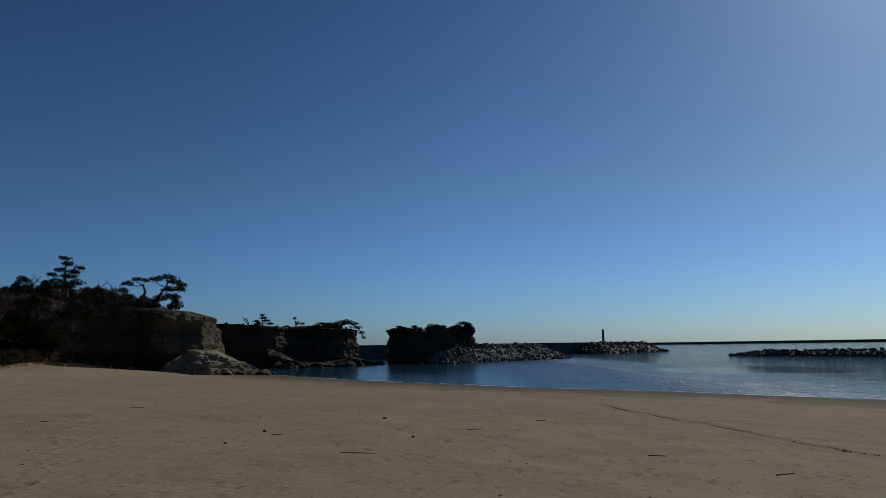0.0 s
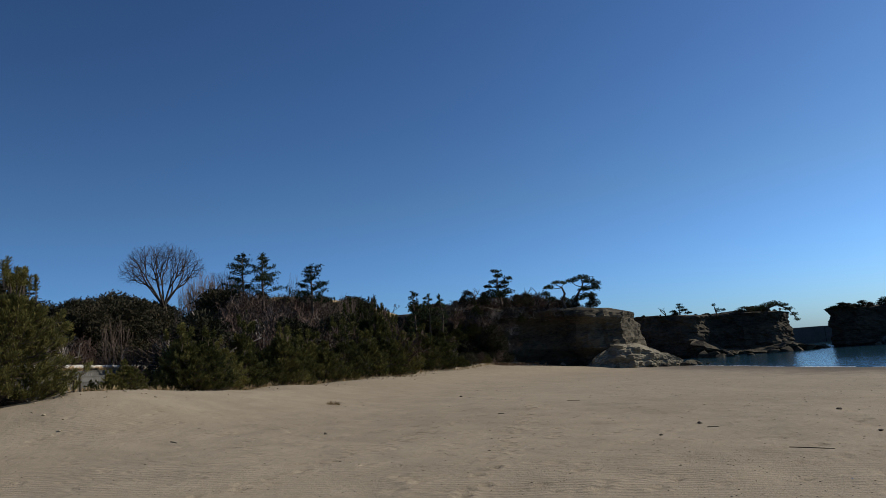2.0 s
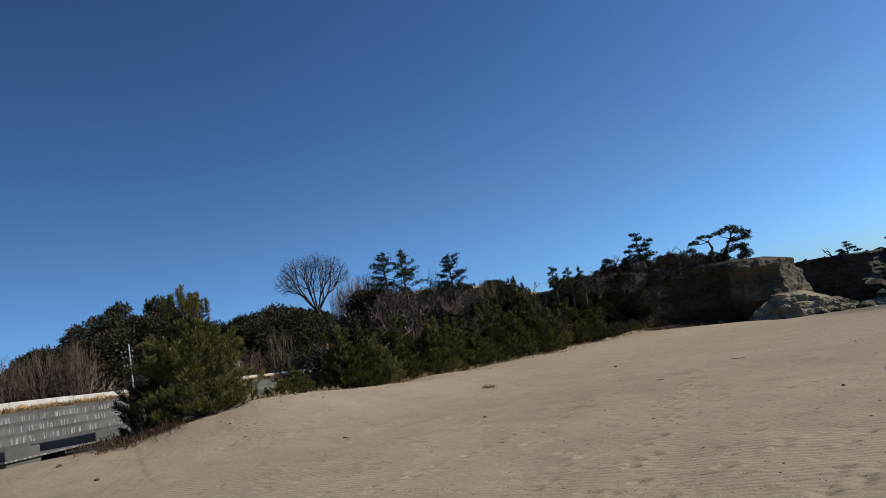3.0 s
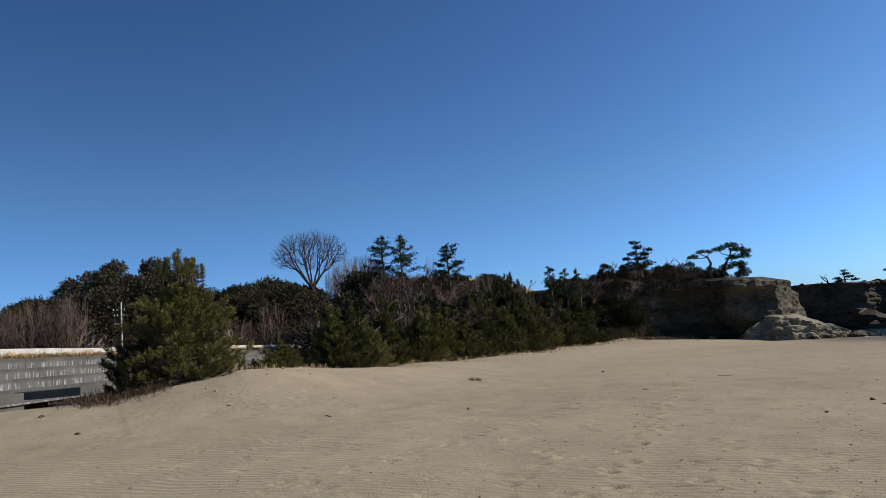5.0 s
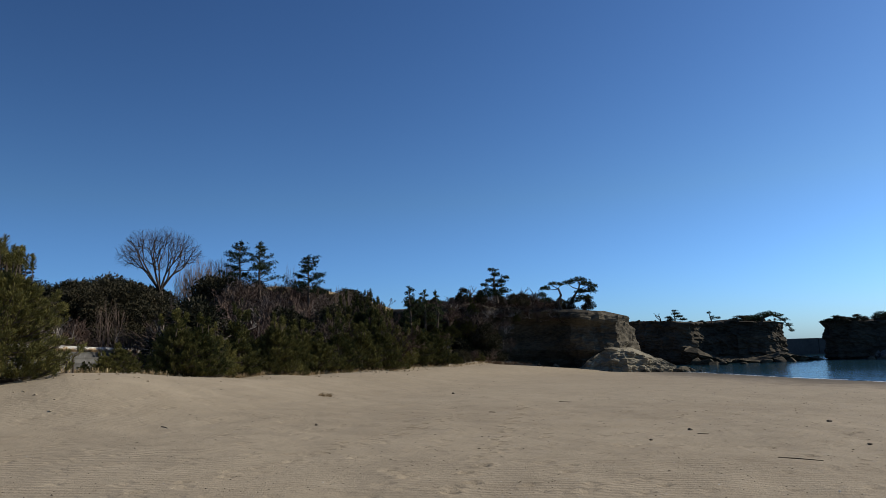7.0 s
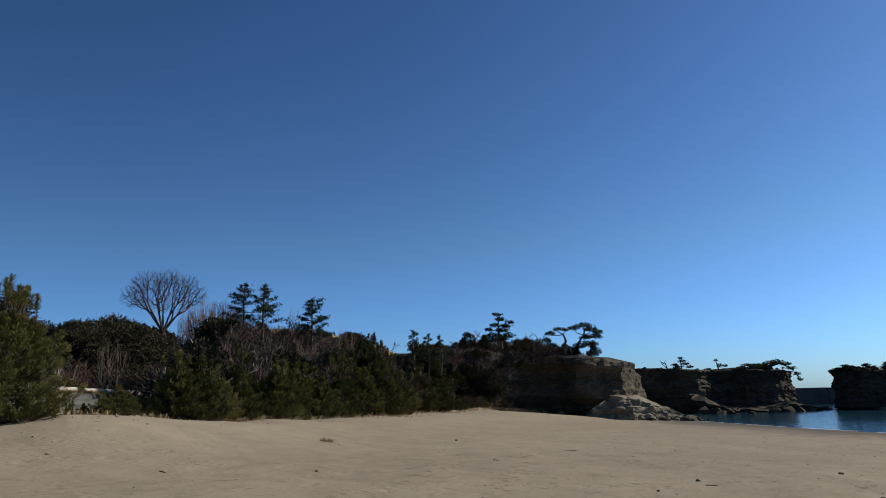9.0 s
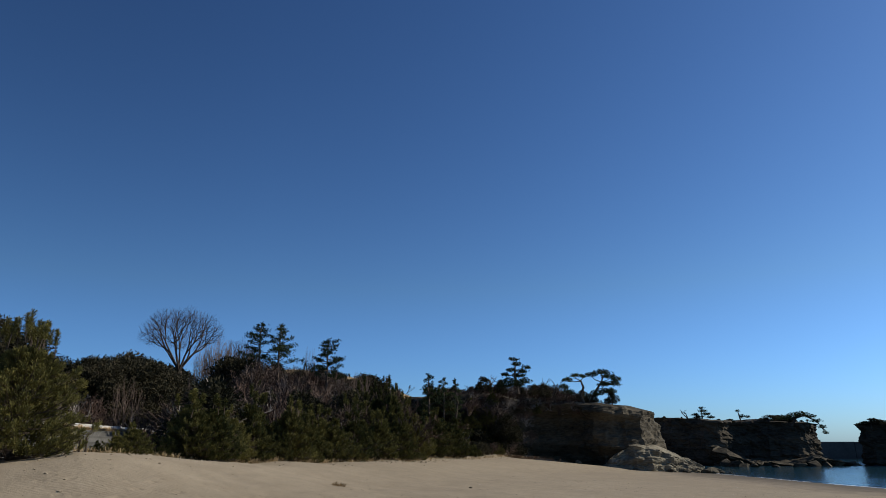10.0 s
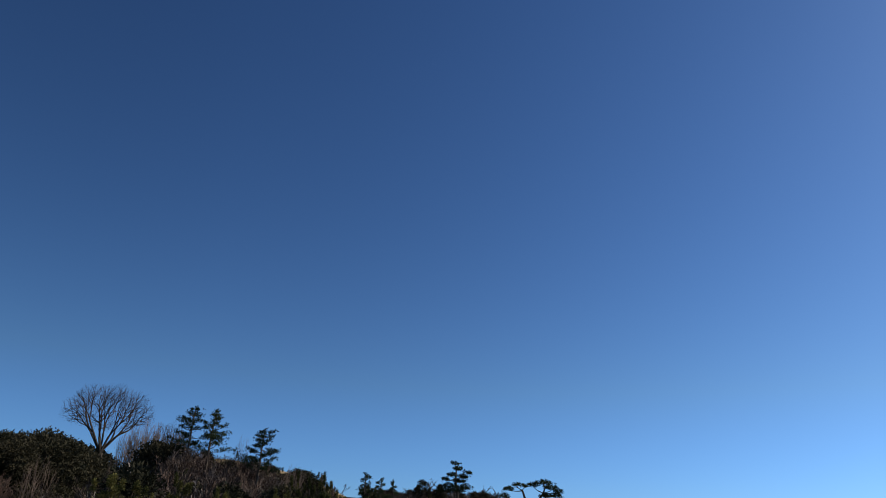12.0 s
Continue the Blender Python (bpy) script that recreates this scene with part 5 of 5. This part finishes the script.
for az, d, h in ((62.75, 24.2, 0.85), (62.35, 24.6, 1.0)):
    x, y, _ = bearing(az, d)
    ob = new("wooden_stake", stake)
    ob.matrix_basis = pose(x, y, zat(x, y), 4, 6, 0) @ Matrix.Diagonal((1, 1, h, 1))
    tagged(ob, "short dark wooden stake in the dune beside the pine", "stake", "stakes")
lump = [rock_mesh("beach_stone", 90 + k, BARK, 0.6) for k in range(3)]
for az, d, s in ((76.6, 21.5, 0.16), (74.3, 18.5, 0.13), (31.2, 12.5, 0.07), (14.5, 17, 0.12), (17.5, 14.5, 0.08), (4.9, 20, 0.14), (33.2, 33, 0.16), (44.5, 17, 0.1), (2.6, 15.5, 0.1)):
    x, y, _ = bearing(az, d)
    ob = new("beach_stone", lump[rs.randrange(3)])
    ob.matrix_basis = pose(x, y, zat(x, y) + s * 0.15, 0, 0, rs.uniform(0, 360)) @ Matrix.Diagonal((s, s, s, 1))
    tagged(ob, "small dark stone lying on the sand", "stone", "beach stones")


def scatter(name, count, seed, mat, lo, hi, label):
    """Countless small bits strewn over the beach, one sheet of angular chips."""
    r = random.Random(seed)
    v, f = [], []
    for _ in range(count):
        az, d = r.uniform(-36, 74), 5.5 + 44 * r.random() ** 1.5
        x, y, _ = bearing(az, d)
        if ridge_of(np.array([x]), np.array([y]))[0][0] < 1:
            continue
        z, s = zat(x, y), r.uniform(lo, hi) * (0.75 + d / 42) * (1.6 if r.random() < 0.1 else 1.0)
        b = len(v)
        a = r.uniform(0, 6.28)
        for k in range(4):
            q = a + k * 1.5708 + r.uniform(-0.3, 0.3)
            v.append((x + math.cos(q) * s, y + math.sin(q) * s * 0.6, z + 0.002))
        v.append((x, y, z + s * 0.55))
        f += [(b + k, b + (k + 1) % 4, b + 4) for k in range(4)]
    tagged(new(name, mesh_of(name, v, f, mat)), label, "beach debris", kind="stuff")


scatter("dark_debris", 5200, 5, BARK, 0.006, 0.018, "dark bits of weed and bark strewn on the sand")
scatter("shell_bits", 350, 6, SHELL, 0.006, 0.014, "white shell fragments strewn on the sand")


def foam():
    """A broken line of foam where the sea meets the sand."""
    r = random.Random(12)
    v, f = [], []
    us = np.linspace(-20, 76, 700)
    lo, hi = np.full(700, 36.0), np.full(700, 62.0)
    for _ in range(20):  # search for the waterline straight out from the shore
        m = (lo + hi) / 2
        dry = ground_z(-0.765 * us + 0.643 * m, 0.643 * us + 0.765 * m) > 0.01
        lo, hi = np.where(dry, m, lo), np.where(dry, hi, m)
    for u, line in zip(us, lo):
        if noise.noise(Vector((u * 0.35, 0, 2))) < -0.08:
            continue
        c = line + r.uniform(-0.12, 0.12)
        w, ln = r.uniform(0.04, 0.16), r.uniform(0.12, 0.32)
        b = len(v)
        for du, dw in ((-ln, 0), (-ln * 0.3, w), (ln * 0.5, w * 0.8), (ln, 0.1 * w), (ln * 0.3, -w), (-ln * 0.6, -w * 0.7)):
            x, y = -0.765 * (u + du) + 0.643 * (c + dw), 0.643 * (u + du) + 0.765 * (c + dw)
            v.append((x, y, 0.035 + 0.03 * max(0.0, -dw)))
        f.append(tuple(range(b, b + 6)))
    tagged(new("surf_foam", mesh_of("surf_foam", v, f, SHELL)), "thin broken line of white foam at the waterline", "foam", kind="stuff")


foam()


def chips(name, places, mat, label, category, seed):
    """Many small lumps joined into one sheet. places: (x, y, size)."""
    r = random.Random(seed)
    shapes = [rock_mesh(name, seed + k, mat, 0.6) for k in range(3)]
    v, f = [], []
    for k, (x, y, s) in enumerate(places):
        m = pose(x, y, zat(x, y) + s * 0.12, 0, 0, r.uniform(0, 360)) @ Matrix.Diagonal((s, s * 0.7, s, 1))
        b = len(v)
        v += [m @ w.co for w in shapes[k % 3].vertices]
        f += [tuple(b + i for i in p.vertices) for p in shapes[k % 3].polygons]
    tagged(new(name, mesh_of(name, v, f, mat)), label, category, kind="stuff")


# clods of sand broken off the dune's edge, and weed caught along the drag mark
chips("sand_clods", [(*bearing(a, edge_d(a) - abs(rs.gauss(0.6, 1.9)))[:2], rs.uniform(0.04, 0.15)) for a in [rs.gauss(36.5, 3.0) if rs.random() < 0.65 else rs.uniform(29, 66) for _ in range(520)]],
      SAND, "crumbled clods of sand along the dune's edge", "sand", 120)
line = []
for _ in range(520):
    y = rs.uniform(6, 28.5)
    line.append((8.7 - 2.3 * min(1, (y - 5.0) / 23.3) + rs.gauss(0, 0.05), y, rs.uniform(0.015, 0.05)))
chips("weed_line", line, BARK, "broken line of dark weed along a drag mark", "seaweed", 140)
